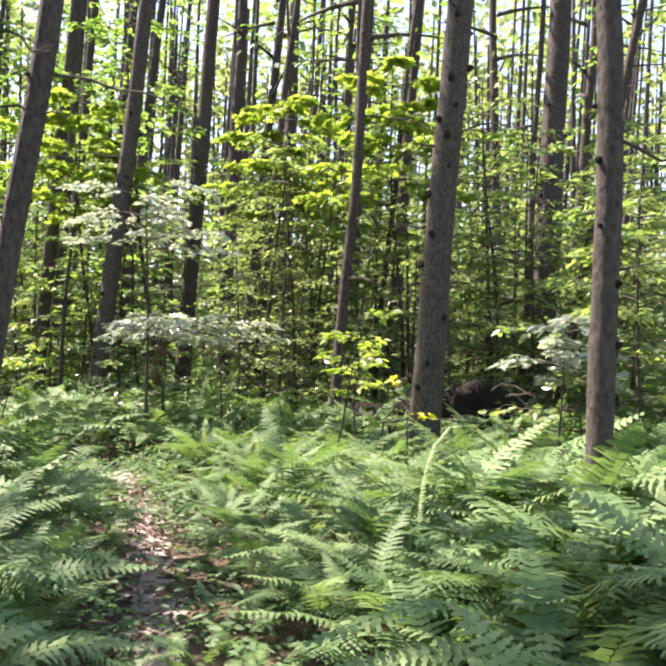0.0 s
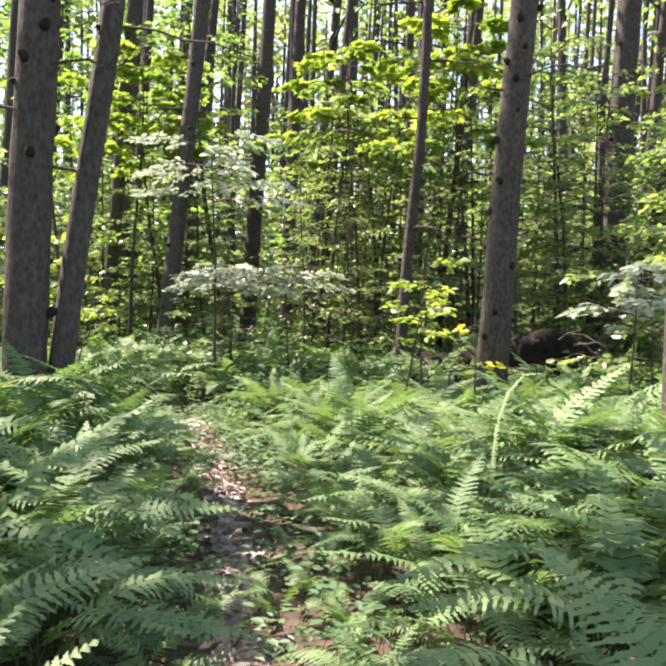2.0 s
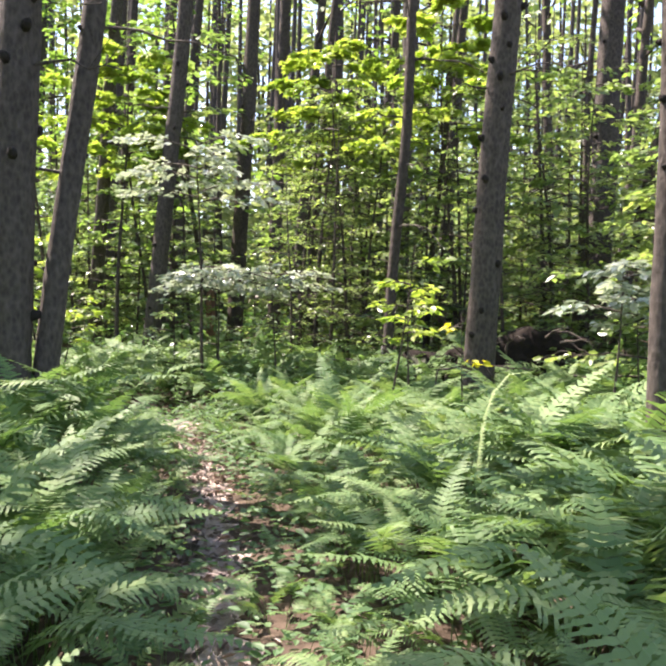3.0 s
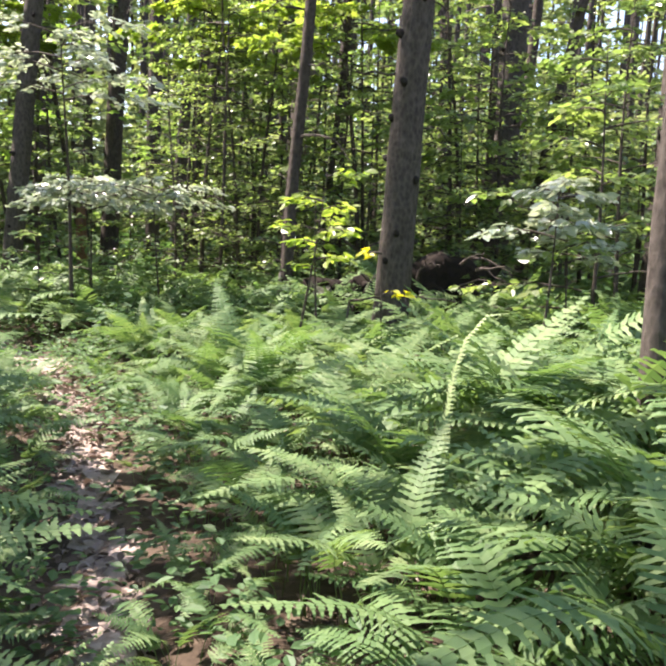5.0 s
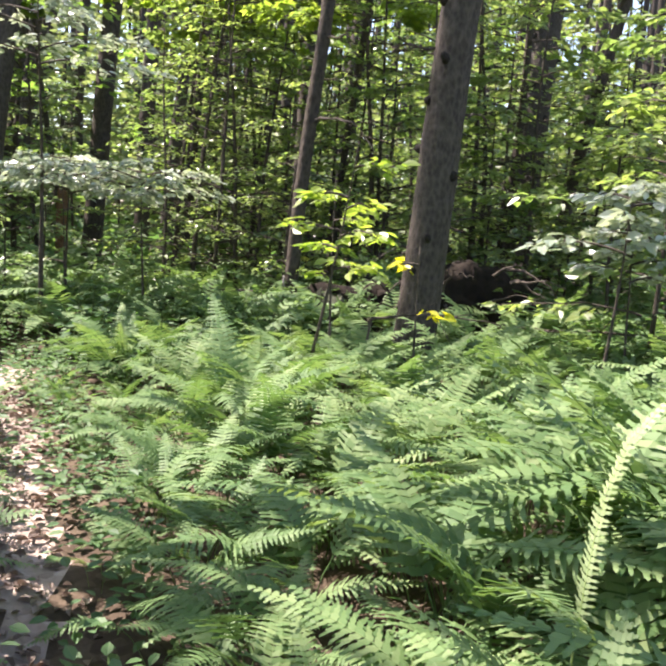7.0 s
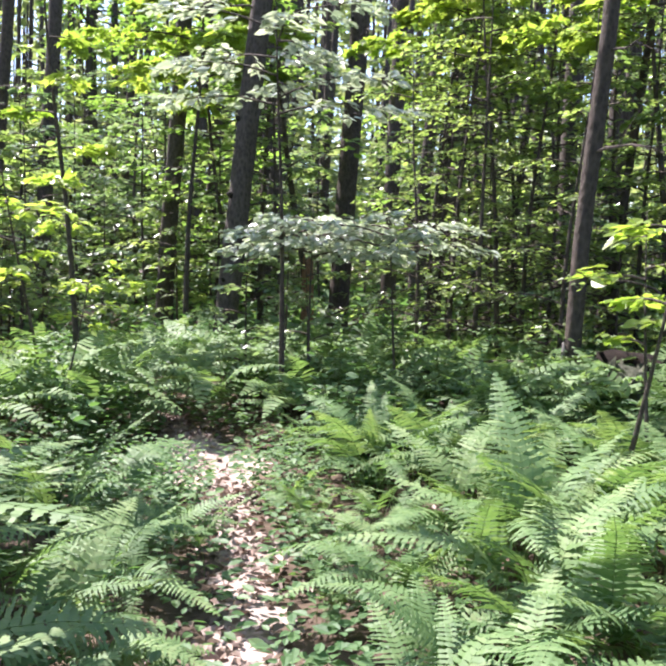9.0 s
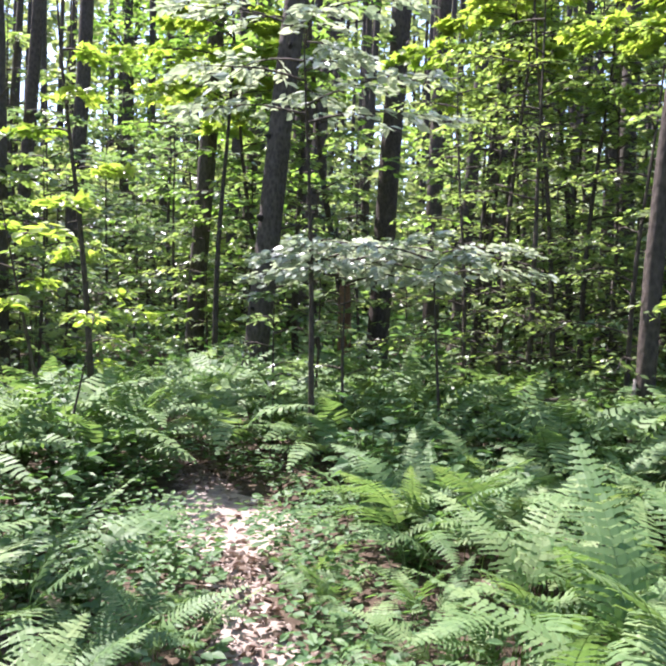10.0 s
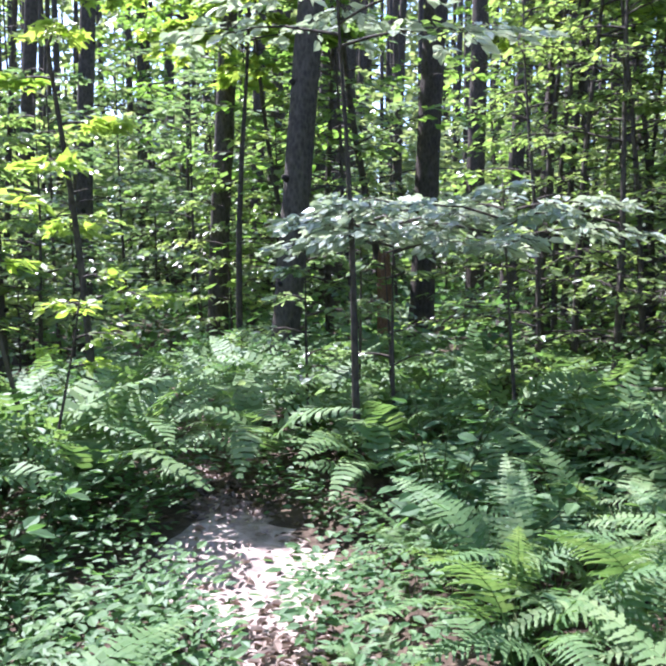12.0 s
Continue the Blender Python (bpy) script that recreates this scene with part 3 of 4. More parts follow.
while n_s < 50:
    x, y = gs.uniform(-9.0, 6.0), gs.uniform(9.3, 15.5)
    if path_dist(np.array(x), np.array(y)) < 0.9 or (-4.4 < x < 1.8 and y < 10.8) or (-6.6 < x < -1.5 and y < 14.4):
        continue
    if x > 0 and gs.uniform() < 0.4:
        continue
    k = int(gs.choice(6, p=[0.2, 0.2, 0.13, 0.22, 0.12, 0.13]))
    if -9.0 < x < -1.5 and y < 14.2 and k in (0, 2, 4):
        k = (1, 3, 5)[n_s % 3]
    sapling(KINDS[k][1], KINDS[k][0], x, y, gs.uniform(0, 360), gs.uniform(0.75, 1.15))
    n_s += 1
n_s = 0
while n_s < 165:
    if n_s < 78:
        x, y = gs.uniform(-19.0, 11.0), gs.uniform(15.0, 30.0)
    elif n_s < 118:
        x, y = gs.uniform(-24.0, -9.5), gs.uniform(9.0, 24.0)
    else:
        d, a = gs.uniform(7, 20), gs.uniform(1.0, 5.3)
        x, y = d * math.sin(a), 1.0 + d * math.cos(a)
    if path_dist(np.array(x), np.array(y)) < 1.0 or (-4.6 < x < 3.6 and -4 < y < 15) or (-9 < x < -3 and 0 < y < 13):
        continue
    k = int(gs.choice(4, p=[0.34, 0.14, 0.26, 0.26]))
    sapling(FAR_KINDS[k][1], FAR_KINDS[k][0], x, y, gs.uniform(0, 360), gs.uniform(0.8, 1.2))
    n_s += 1


# ---- the far wood ----
gf = np.random.default_rng(41)
fparts, fp, fh = [], [], []
for i in range(560):
    d, a = gf.uniform(27, 75), gf.uniform(-1.0, 0.55) if i % 4 else gf.uniform(-3.14, 3.14)
    x, y = d * math.sin(a), 3 + d * math.cos(a)
    z0, r = float(gz(x, y)) - 0.3, gf.uniform(0.08, 0.2)
    lx = gf.normal(0.5, 0.5)
    fparts.append(tube([(x, y, z0), (x + lx * 0.4, y, 7), (x + lx, y, 19)], [r, r * 0.8, r * 0.4], 6, cap=False))
fv, ff = merged(fparts)
tagged(new("far_trunks", mesh_of("far_trunks", fv, ff, BARK, True)), "far trunks of the wood standing close together", "woods", kind="stuff")
m = 105000
cl = gf.uniform(0, 1, (4200, 3))
high = cl[:, 1] >= 0.55
cd, ca = np.where(high, 40 + 24 * cl[:, 0], 26 + 36 * cl[:, 0]), np.where(cl[:, 2] < 0.8, gf.uniform(-1.15, 0.62, 4200), gf.uniform(-3.14, 3.14, 4200))
cz_ = np.where(~high, gf.uniform(0.2, 6.0, 4200), gf.uniform(6, 22, 4200))
ci = gf.integers(0, 4200, m)
FP = np.column_stack([cd[ci] * np.sin(ca[ci]), 3 + cd[ci] * np.cos(ca[ci]), cz_[ci] + 0.02 * cd[ci]]) + gf.normal(0, 1, (m, 3)) * (1.4, 1.4, 0.5)
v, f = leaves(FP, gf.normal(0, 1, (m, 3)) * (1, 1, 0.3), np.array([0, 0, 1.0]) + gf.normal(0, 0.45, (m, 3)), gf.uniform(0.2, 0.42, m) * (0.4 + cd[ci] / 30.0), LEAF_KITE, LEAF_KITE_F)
# far leaves carry the haze in their colour
tagged(new("far_foliage", mesh_of("far_foliage", v, f, HAZE_LEAF)), "far foliage of the wood, coloured pale for haze", "woods", kind="stuff")


m = 34000
UX, UY = gf.uniform(-26, 16, m), gf.uniform(13.0, 36, m)
UZ = np.concatenate([gz(UX[i:i + 1000], UY[i:i + 1000]) for i in range(0, m, 1000)]) + gf.uniform(0.05, 0.8, m) ** 1.3
v, f = leaves(np.column_stack([UX, UY, UZ]), gf.normal(0, 1, (m, 3)) * (1, 1, 0.3), np.array([0, 0, 1.0]) + gf.normal(0, 0.4, (m, 3)), gf.uniform(0.12, 0.26, m), LEAF_KITE, LEAF_KITE_F)
tagged(new("far_undergrowth", mesh_of("far_undergrowth", v, f, SHRUB)), "leafy undergrowth on the floor of the far wood", "undergrowth", kind="stuff")


# ---- root mound, snag, stump, fallen branches ----
def lumpy(radius, squash, seed, rough=0.2, sub=3):
    bm = bmesh.new()
    bmesh.ops.create_icosphere(bm, subdivisions=sub, radius=1.0)
    for w in bm.verts:
        p = w.co.copy()
        k = 1 + rough * noise.noise(p * 1.7 + Vector((seed, 0, 0))) + rough * 0.6 * noise.noise(p * 4.5 + Vector((0, seed, 0))) + rough * 0.4 * noise.noise(p * 11)
        w.co = Vector((p.x * radius[0], p.y * radius[1], p.z * radius[2] * squash)) * k
    return bm


def from_bm(name, bm, mat, smooth=True):
    me = bpy.data.meshes.new(name)
    bm.to_mesh(me)
    bm.free()
    if smooth:
        me.polygons.foreach_set("use_smooth", [True] * len(me.polygons))
    me.materials.append(mat)
    return me


mound = tagged(new("root_mound"), "dark upturned root plate of a fallen tree with soil and roots", "root mound")
mound.location = (1.05, 10.15, float(gz(1.05, 10.15)) - 0.05)
child("soil", from_bm("soil", lumpy((1.15, 0.5, 0.78), 1.0, 3.0, 0.5, 4), SOIL), mound)
child("soil", from_bm("soil", lumpy((0.8, 0.42, 0.4), 1.0, 8.0, 0.6, 4), SOIL), mound).location = (-0.85, 0.1, 0.1)
gm = np.random.default_rng(51)
for i in range(34):
    a = gm.uniform(0, 6.28)
    p0 = np.array([math.cos(a) * 0.8 * gm.uniform(0.5, 1.1), -0.35 + 0.15 * gm.normal(), gm.uniform(0.2, 1.0)])
    d = unit(np.array([math.cos(a) * 0.9, -0.5 + gm.normal(0, 0.4), gm.normal(0.15, 0.5)]))
    s = np.linspace(0, 1, 7)
    ln = gm.uniform(0.25, 0.8)
    p = p0 + np.outer(s * ln, d) - np.outer(s ** 2 * ln * 0.35, (0, 0, 1)) + np.cumsum(gm.normal(0, 0.02, (7, 3)), 0)
    v, f = tube(p, gm.uniform(0.008, 0.025) * (1 - 0.8 * s), 5)
    child("root", mesh_of("root", v, f, BARK_DARK, True), mound)

snag = tagged(new("broken_snag"), "broken reddish rotten snag with a splintered top", "tree stump")
snag.location = (-4.72, 15.1, float(gz(-4.72, 15.1)))
sv, sf = tube([(0, 0, -0.1), (0, 0, 0.25), (0.01, 0, 0.7), (0.01, 0, 1.2), (0.0, 0, 1.5)], [0.14, 0.11, 0.1, 0.095, 0.085], 14, 0.09, 5)
sv[-14:, 2] += np.random.default_rng(3).uniform(-0.18, 0.16, 14)
child("stem", mesh_of("snag_stem", sv, sf, BARK_RED), snag)

stump = tagged(new("tree_stump"), "low grey weathered tree stump among ferns", "tree stump")
stump.location = (-0.2, 9.55, float(gz(-0.2, 9.55)))
sv, sf = tube([(0, 0, -0.15), (0, 0, 0.08), (0.01, 0, 0.3), (0.01, 0, 0.62), (0.01, 0, 0.66)], [0.28, 0.2, 0.17, 0.15, 0.1], 16, 0.14, 9)
sv[-32:, 2] += np.random.default_rng(8).uniform(-0.2, 0.02, 32)
child("stem", mesh_of("stump_stem", sv, sf, MOSSY), stump)

scar = bpy.data.objects.get("tree.008")
if scar:
    pv, pf = tube([(-0.055, -0.075, 0.12), (-0.05, -0.074, 0.4), (-0.045, -0.07, 0.72)], [0.012, 0.036, 0.008], 8)
    child("bare_scar", mesh_of("bare_scar", pv, pf, BARK_GREY, True), scar, "pale strip of bare wood")

gd = np.random.default_rng(61)
BRANCH = "thin dead fallen branch lying on the undergrowth"
for x0, y0, z0, a, ln, r in [(0.15, 7.6, 0.72, 0.15, 1.1, 0.012), (0.75, 7.9, 0.3, 2.2, 0.9, 0.014), (-2.6, 13.6, 0.5, 0.1, 2.6, 0.028), (-1.4, 10.9, 0.25, 0.5, 1.9, 0.02), (2.6, 12.2, 0.35, 0.35, 2.4, 0.05),
                             (-0.9, 11.0, 0.3, -0.3, 1.6, 0.016), (0.2, 9.2, 0.45, 0.7, 1.2, 0.016), (1.6, 9.2, 0.5, -0.6, 1.4, 0.018), (-1.2, 12.3, 0.4, 0.2, 2.2, 0.02), (3.0, 11.0, 0.3, 2.7, 1.6, 0.03),
                             (-1.0, 9.9, 0.35, 2.5, 0.9, 0.015), (-1.15, 10.2, 0.42, 2.9, 1.1, 0.018), (-0.85, 10.5, 0.5, 2.7, 1.2, 0.02), (-1.3, 10.6, 0.3, 3.3, 0.9, 0.014), (-0.3, 10.3, 0.55, 2.3, 1.0, 0.022)]:
    s = np.linspace(0, 1, 9)
    d = np.array([math.cos(a), math.sin(a), gd.normal(0, 0.05)])
    p = np.outer(s * ln, d) + np.cumsum(gd.normal(0, 0.012, (9, 3)), 0)
    g0 = float(gz(x0 + d[0] * ln, y0 + d[1] * ln))
    lim = [tube(p, r * (1 - 0.6 * s), 6)]
    for k in (2, 4, 5, 6):
        q = p[k] + np.outer(np.linspace(0, ln * 0.3, 4), unit(d + gd.normal(0, 0.6, 3)))
        lim.append(tube(q, np.linspace(r * 0.4, 0.002, 4), 4))
    lim.append(tube([p[0], p[0] * 1.0 + np.array([-0.05, 0.03, -z0 * 0.6]), p[0] + np.array([-0.08, 0.05, -z0 - 0.05])], [r, r * 0.8, r * 0.6], 6))
    v, f = merged(lim)
    b = tagged(new("fallen_branch", mesh_of("fallen_branch", v, f, BARK_DARK, True)), BRANCH, "branch", "fallen branches")
    b.location = (x0, y0, float(gz(x0, y0)) + z0)


# ---- shrubs and seedlings ----
def shrub_meshes(seed, stems, height, size, n):
    g = np.random.default_rng(seed)
    parts, P, H = [], [], []
    for i in range(stems):
        a, ln = g.uniform(0, 6.28), height * g.uniform(0.6, 1.1)
        out = g.uniform(0.2, 0.75)
        s = np.linspace(0, 1, 5)
        p = np.column_stack([np.cos(a) * out * ln * s ** 1.3, np.sin(a) * out * ln * s ** 1.3, ln * s - 0.25 * ln * out * s ** 2 - 0.03])
        parts.append(tube(p, np.linspace(0.006, 0.002, 5), 4, cap=False))
        k = g.uniform(0.25, 1.02, n)
        c = np.column_stack([np.interp(k, s, p[:, j]) for j in range(3)])
        b = g.uniform(0, 6.28, n)
        hd = np.column_stack([np.cos(b), np.sin(b), g.uniform(-0.3, 0.35, n)])
        P.append(c + hd * 0.04)
        H.append(hd)
    P, H = np.concatenate(P), np.concatenate(H)
    v, f = leaves(P, H, np.array([0, 0, 1.0]) + g.normal(0, 0.25, P.shape), g.uniform(0.6, 1.2, len(P)) * size, *FINE)
    sv, sf = merged(parts)
    return mesh_of("shrub_stems", sv, sf, STEM, True), mesh_of("shrub_leaves", v, f, SHRUB)


SHRUBS = [shrub_meshes(71, 14, 0.6, 0.1, 14), shrub_meshes(72, 10, 0.42, 0.085, 12), shrub_meshes(73, 18, 0.75, 0.1, 14), shrub_meshes(74, 13, 0.28, 0.06, 14)]
gh = np.random.default_rng(75)
SHRUB_AT = [(-2.35, 8.6, 2), (-2.0, 8.1, 0), (-1.75, 8.8, 0), (-2.5, 9.3, 0), (-1.4, 8.3, 1), (-1.2, 9.1, 2), (-2.75, 9.9, 2), (-3.4, 10.1, 0), (-3.9, 10.6, 2), (-4.9, 11.4, 2), (-4.4, 11.6, 0),
            (-3.7, 7.5, 3), (-3.5, 7.1, 3), (-3.3, 6.8, 3), (-3.9, 7.2, 1), (-4.1, 7.7, 1), (-4.3, 8.2, 0), (-4.6, 8.6, 2), (-4.3, 7.0, 3), (-3.0, 6.5, 3), (-4.9, 9.3, 0), (-5.3, 9.8, 2), (-5.7, 10.4, 2),
            (-3.2, 6.3, 1), (-2.8, 6.1, 3), (-3.6, 6.5, 3), (-4.0, 6.6, 3), (-3.75, 6.9, 3), (-3.95, 7.5, 3), (-1.75, 7.5, 3), (-0.5, 9.0, 1), (0.0, 8.8, 0), (-6.2, 10.7, 2), (-5.6, 12.6, 0), (-6.4, 12.9, 2)]
while len(SHRUB_AT) < 120:
    x, y = gh.uniform(-8, 4), gh.uniform(8.5, 15)
    if path_dist(np.array(x), np.array(y)) > 0.3:
        SHRUB_AT.append((x, y, int(gh.integers(0, 3))))
for x, y, k in SHRUB_AT:
    sh = tagged(new("shrub"), "low leafy green shrub with small glossy leaves" if k != 3 else "low broad-leaved seedlings covering the ground", "shrub", "shrubs of the undergrowth")
    sc = gh.uniform(0.85, 1.2)
    sh.matrix_basis = pose(x, y, float(gz(x, y)), 0, 0, gh.uniform(0, 360)) @ Matrix.Diagonal((sc, sc, sc, 1))
    for nm, me in zip(("stem", "foliage"), SHRUBS[k]):
        child(nm, me, sh)


# ---- ferns ----
def frond_arc(length, lean0, lean1, n=11, power=2.0):
    s = np.linspace(0, 1, n)
    k = np.clip((s - 0.12) / 0.7, 0, 1) if power < 3 else s ** power
    th = np.radians(lean0 + (lean1 - lean0) * (k * k * (3 - 2 * k) if power < 3 else k))
    st = length / (n - 1)
    y = np.concatenate([[0], np.cumsum(np.sin((th[1:] + th[:-1]) / 2) * st)])
    z = np.concatenate([[0], np.cumsum(np.cos((th[1:] + th[:-1]) / 2) * st)])
    return s, y, z, th


def frond_geometry(seed, length=0.95, lean0=8, lean1=102, pairs=24, teeth=5, wide=0.15, power=2.0, bare=0.38):
    """One fern frond: a bare stalk, then two rows of pinnae with toothed edges, arching outwards along +y."""
    g = np.random.default_rng(seed)
    s, cy, cz, th = frond_arc(length, lean0, lean1, 11, power)
    sway = g.normal(0, 0.05) * length * s ** 2
    V, F, o = [], [], 0
    if teeth > 1:
        v, f = tube(np.column_stack([sway, cy, cz]), 0.0042 * (1 - 0.8 * s), 3, cap=False)
        V.append(v)
        F += f
        o = len(v)
    gap = (0.99 - bare) * length / pairs
    curl = g.normal(0, 0.1)
    for i in range(pairs):
        u = bare + (0.99 - bare) * (i + 0.5) / pairs
        q = (u - bare) / (1 - bare)
        ln = wide * length * min(1.0, 0.55 + q / 0.35) * (1 - q ** 1.5) ** 0.9 + 0.006
        c = np.array([np.interp(u, s, sway), np.interp(u, s, cy), np.interp(u, s, cz)])
        t = np.interp(u, s, th)
        fw = np.array([0, math.sin(t), math.cos(t)])
        up = np.array([0, -math.cos(t), math.sin(t)])
        for sg in (-1, 1):
            d = unit(np.array([sg, 0, 0]) + fw * (0.3 + g.normal(0, 0.07)) + up * (0.1 + curl * sg + g.normal(0, 0.09)))
            w = gap * g.uniform(0.5, 0.66)
            droop = g.uniform(0.15, 0.4)
            rows = []
            for k in range(2 * teeth):
                a = k / (2 * teeth)
                out = k % 2
                hw = w * (1 - a) ** 0.7 * ((1.0 if out else 0.6) if teeth > 1 else (0.55, 1.0)[k])
                p = c + d * ln * a - up * ln * droop * a * a
                lead = d * (ln * 0.25 / teeth if out else 0.0)
                rows.append((p - fw * hw + lead, p + fw * hw + lead))
            tip = c + d * ln - up * ln * droop
            V.append(np.array([e for r in rows for e in r] + [tip]))
            m = len(rows)
            for k in range(m - 1):
                b = o + 2 * k
                F.append((b, b + 1, b + 3, b + 2) if sg < 0 else (b, b + 2, b + 3, b + 1))
            b = o + 2 * (m - 1)
            F.append((b, b + 1, b + 2) if sg < 0 else (b, b + 2, b + 1))
            o += 2 * m + 1
    return np.concatenate(V), F


FROND_SPECS = [(1.15, 3, 96, 0.135), (1.08, 8, 104, 0.145), (1.2, 9, 84, 0.125), (1.0, 3, 72, 0.145), (1.12, 12, 110, 0.135), (1.1, 2, 62, 0.13), (1.2, 5, 112, 0.135), (0.9, 16, 92, 0.155)]
FRONDS = [mesh_of("frond", *frond_geometry(200 + i, a, b, c, 23, 3, w), FERN) for i, (a, b, c, w) in enumerate(FROND_SPECS)]
PLAIN_FRONDS = [mesh_of("frond", *frond_geometry(240 + i, a, b, c, 21, 2, w), FERN) for i, (a, b, c, w) in enumerate(FROND_SPECS)]
FAR_FRONDS = [frond_geometry(220 + i, a, b, c, 14, 1, w) for i, (a, b, c, w) in enumerate(FROND_SPECS)]

gq = np.random.default_rng(81)
spots = []


def fern_room(x, y):
    d = float(path_dist(np.array(x), np.array(y)))
    if d < (0.1 if y < 2.5 else 0.22 if y < 4.8 else 0.3 if 7.3 < y < 9.2 else 0.2) or (y > 7.9 and -4.4 < x < -1.0 and gq.uniform() < 0.3) or math.hypot(x - 0.6, y - 8.5) < 0.35:
        return False
    if -4.6 < x < -2.6 and 5.9 < y < 8.3 and d < 1.4:
        return False
    return gq.uniform() < (1.0 if y < 8.2 else 0.85 if y < 10.5 else 0.55)


tries = 0
while tries < 14000:
    tries += 1
    x, y = gq.uniform(-6.5, 4.6), gq.uniform(-1.8, 13.5)
    need = 0.335 if y < 5 else 0.36 if y < 9 else 0.44
    if all((x - p) ** 2 + (y - q) ** 2 > need * need for p, q in spots) and fern_room(x, y):
        spots.append((x, y))
near = sorted([p for p in spots if -4.2 < p[0] < 2.3 and -0.2 < p[1] < 8.8], key=lambda p: float(path_dist(np.array(p[0]), np.array(p[1]))))[:290]
near_set = set(near)
for x, y in near:
    fern = tagged(new("fern"), "lush green fern clump with arching feathery fronds", "fern", "ferns beside the path")
    sc = gq.uniform(0.8, 1.08) * (1.05 if x < -1.3 and y < 4.2 else 1.25 if x > 0.85 and 2.0 < y < 4.4 else 0.92 if x > 0.5 and y < 1.4 else 1.08 if x > 0.7 and y < 5.0 else 0.85 if y > 5.0 else 0.95)
    side = float(path_dist(np.array(x), np.array(y)))
    left = x < float(np.interp(y, PATH_LINE[:, 1], PATH_LINE[:, 0]))
    low = (0.55, 0.68, 0.82) if left else (0.42, 0.54, 0.7)
    sc *= low[0] if side < 0.26 else low[1] if side < 0.45 else low[2] if side < 0.65 else 1.0
    turn0 = gq.uniform(0, 360)
    fern.matrix_basis = pose(x, y, float(gz(x, y)) - 0.02, 0, 0, 0)
    k = int(gq.integers(9, 12))
    kinds = FRONDS if float(path_dist(np.array(x), np.array(y))) < 1.0 else PLAIN_FRONDS
    for i in range(k):
        fr = child("frond", kinds[int(gq.integers(0, len(kinds)))], fern)
        s1 = sc * gq.uniform(0.8, 1.15)
        a = turn0 + 360 * i / k + gq.uniform(-25, 25)
        fr.matrix_local = pose(gq.normal(0, 0.07), gq.normal(0, 0.07), 0, gq.normal(0, 7), gq.normal(0, 8), a) @ Matrix.Diagonal((s1, s1, s1, 1))
V, F, o = [], [], 0
for x, y in spots:
    if (x, y) in near_set:
        continue
    sc, turn0, k = gq.uniform(0.85, 1.12), gq.uniform(0, 360), 8
    for i in range(k):
        v, f = FAR_FRONDS[int(gq.integers(0, len(FAR_FRONDS)))]
        m = np.array(pose(x, y, float(gz(x, y)) - 0.02, gq.normal(0, 6), gq.normal(0, 8), turn0 + 360 * i / k + gq.uniform(-25, 25)))
        w = (v * sc * gq.uniform(0.8, 1.1)) @ m[:3, :3].T + m[:3, 3]
        V.append(w)
        F += [tuple(j + o for j in q) for q in f]
        o += len(w)
tagged(new("fern_bed", mesh_of("fern_bed", np.concatenate(V), F, FERN)), "dense bed of green ferns under the trees", "ferns", kind="stuff")

# one pale frond bent over above the others
pale = tagged(new("bent_frond"), "pale curled-over fern frond standing above the green ones", "fern")
pale.matrix_basis = pose(0.47, 3.15, float(gz(0.47, 3.15)), 0, 0, -78)
child("frond", mesh_of("pale_frond", *frond_geometry(230, 1.28, 3, 112, 44, 2, 0.036, 7.0), FERN_PALE), pale)


# ---- dead leaves and seedlings on the floor ----
gl = np.random.default_rng(91)
m = 2600
k = gl.integers(40, len(PL) - 60, m)
off = gl.normal(0, 1, m) * (PL[k, 2] * 0.7 + 0.03)
dx = np.gradient(PL[:, 0])[k]
dy = np.gradient(PL[:, 1])[k]
nn = np.hypot(dx, dy)
LX, LY = PL[k, 0] - dy / nn * off, PL[k, 1] + dx / nn * off
more = 5000
LX = np.concatenate([LX, gl.uniform(-7, 4, more)])
LY = np.concatenate([LY, gl.uniform(-2, 14, more)])
LZ = np.concatenate([gz(LX[i:i + 1000], LY[i:i + 1000]) for i in range(0, len(LX), 1000)]) + gl.uniform(0.008, 0.03, len(LX))
thin = (np.hypot(LX + 3.3, LY - 8.35) > 0.75) | (gl.uniform(0, 1, len(LX)) < 0.25)  # bare earth of the clearing
LX, LY, LZ = LX[thin], LY[thin], LZ[thin]
n = len(LX)
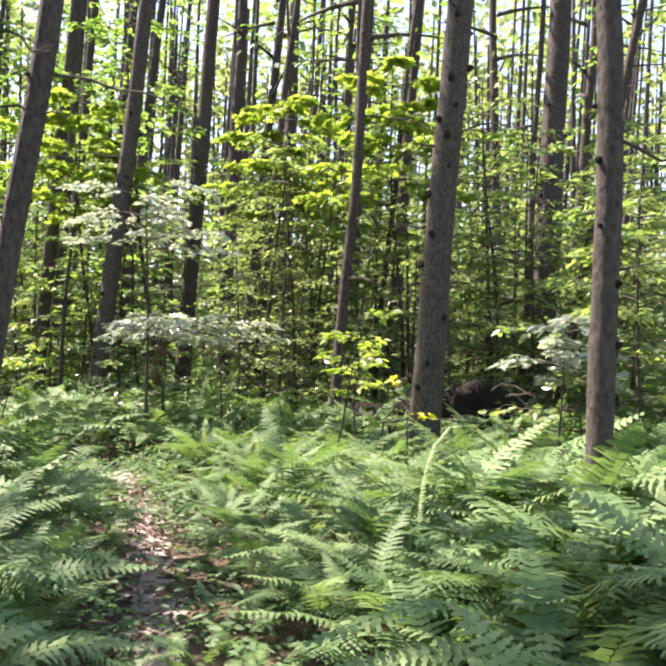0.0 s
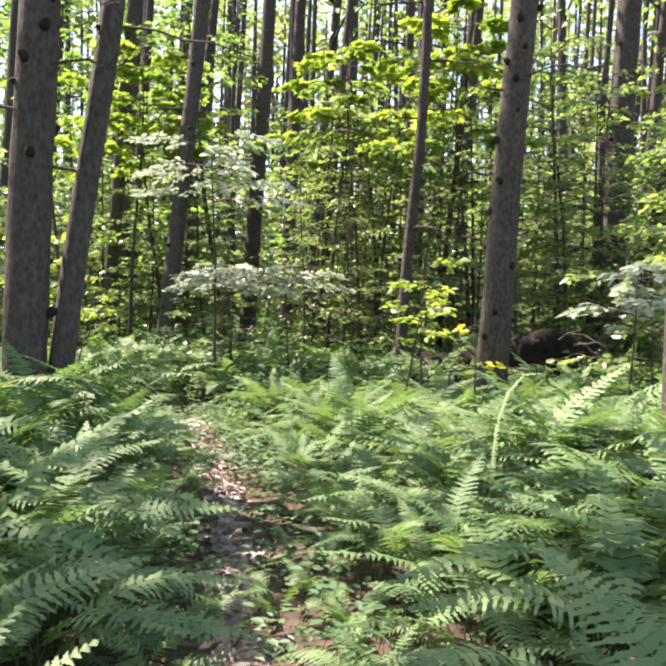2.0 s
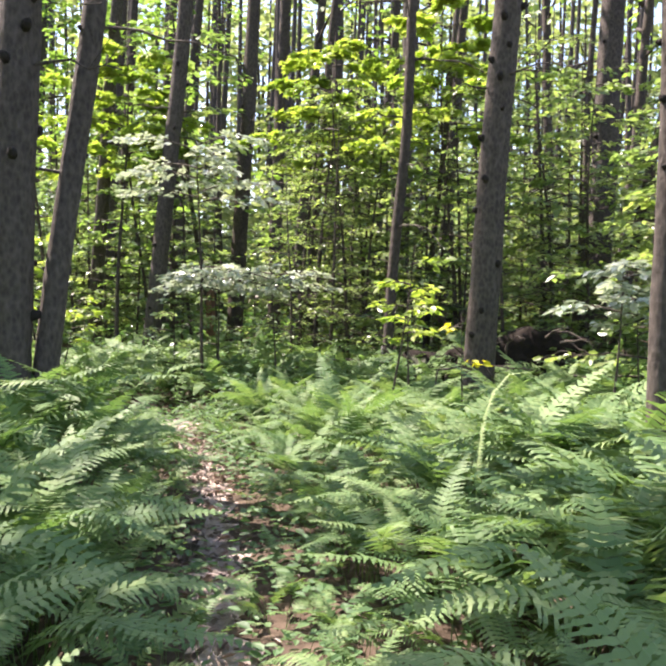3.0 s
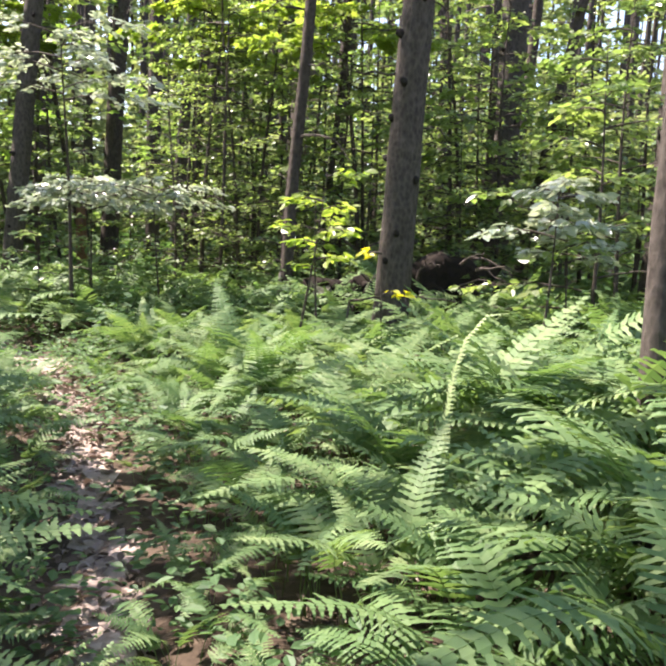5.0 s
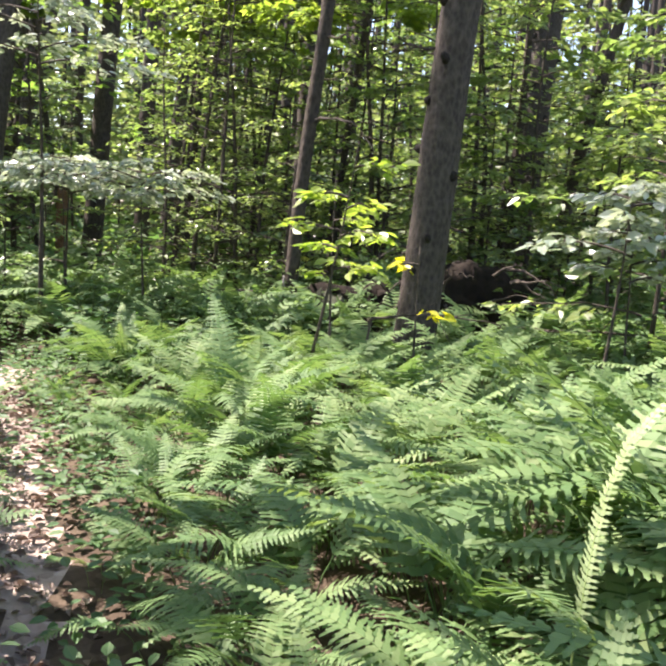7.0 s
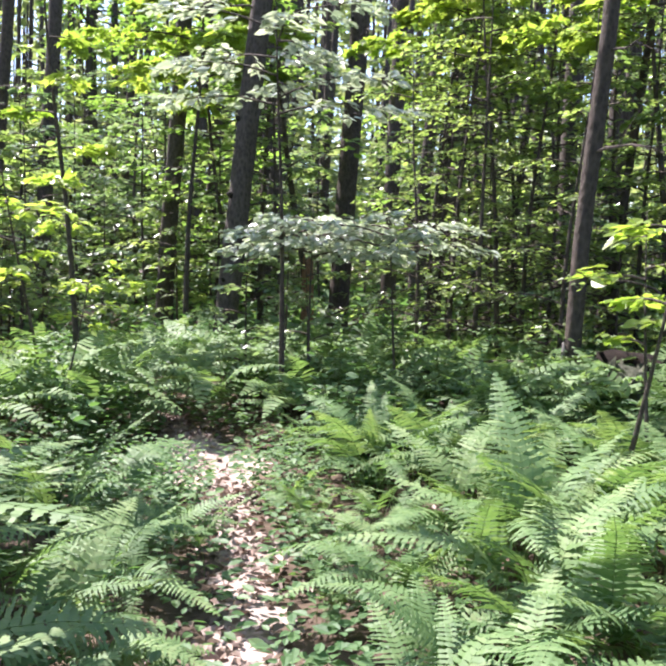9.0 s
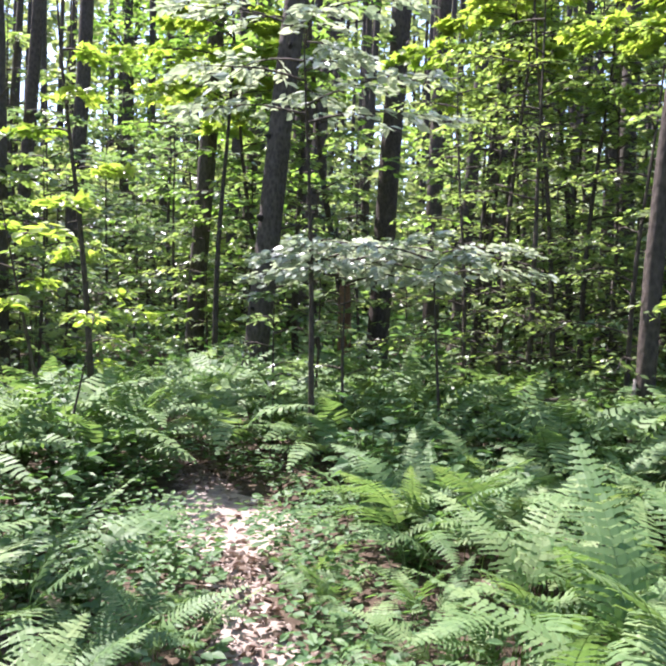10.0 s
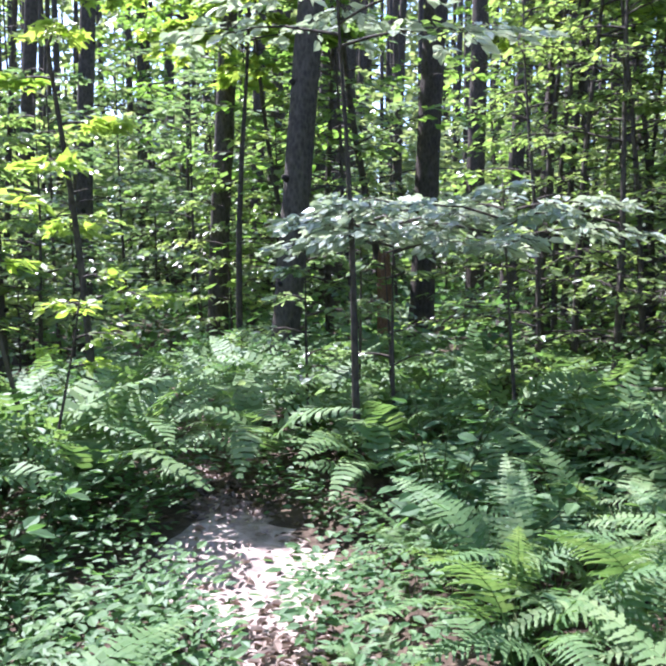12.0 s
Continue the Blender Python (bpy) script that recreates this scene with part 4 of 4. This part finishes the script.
v, f = leaves(np.column_stack([LX, LY, LZ]), np.column_stack([gl.normal(0, 1, n), gl.normal(0, 1, n), gl.normal(0, 0.15, n)]), np.array([0, 0, 1.0]) + gl.normal(0, 0.3, (n, 3)),
              gl.uniform(0.03, 0.075, n), LEAF_FINE * (1, 1, 3.0), LEAF_FINE_F)
tagged(new("dead_leaves", mesh_of("dead_leaves", v, f, DEAD_LEAF)), "dry brown and pale dead leaves on the path", "leaf litter", kind="stuff")

m = 2600
SX, SY = gl.uniform(-7.5, 4.5, m), gl.uniform(-1.5, 15, m)
keep = np.concatenate([path_dist(SX[i:i + 500], SY[i:i + 500]) for i in range(0, m, 500)]) > 0.05
keep &= (SY > 5.5) | (SX < -3.2) | (gl.uniform(0, 1, m) < 0.25)
SX, SY = SX[keep], SY[keep]
m2 = 520
ke = gl.integers(26, 290, m2)
oe = (PL[ke, 2] + gl.uniform(0.03, 0.45, m2)) * np.where(gl.uniform(0, 1, m2) < 0.5, 1, -1)
SX = np.concatenate([SX, PL[ke, 0] + oe * 0.9])
SY = np.concatenate([SY, PL[ke, 1] + oe * 0.3])
thin = np.hypot(SX + 3.3, SY - 8.35) > 0.6
SX, SY = SX[thin], SY[thin]
SZ = np.concatenate([gz(SX[i:i + 500], SY[i:i + 500]) for i in range(0, len(SX), 500)])
P, H = [], []
for i in range(16):
    a = gl.uniform(0, 6.28, len(SX))
    h = gl.uniform(0.06, 0.32, len(SX))
    P.append(np.column_stack([SX + np.cos(a) * 9 * h * 0.06, SY + np.sin(a) * 9 * h * 0.06, SZ + h]))
    H.append(np.column_stack([np.cos(a), np.sin(a), gl.uniform(-0.2, 0.3, len(SX))]))
P, H = np.concatenate(P), np.concatenate(H)
v, f = leaves(P, H, np.array([0, 0, 1.0]) + gl.normal(0, 0.25, P.shape), gl.uniform(0.035, 0.075, len(P)), *FINE)
tagged(new("ground_seedlings", mesh_of("ground_seedlings", v, f, SHRUB)), "small green seedlings and herbs covering the forest floor", "undergrowth", kind="stuff")
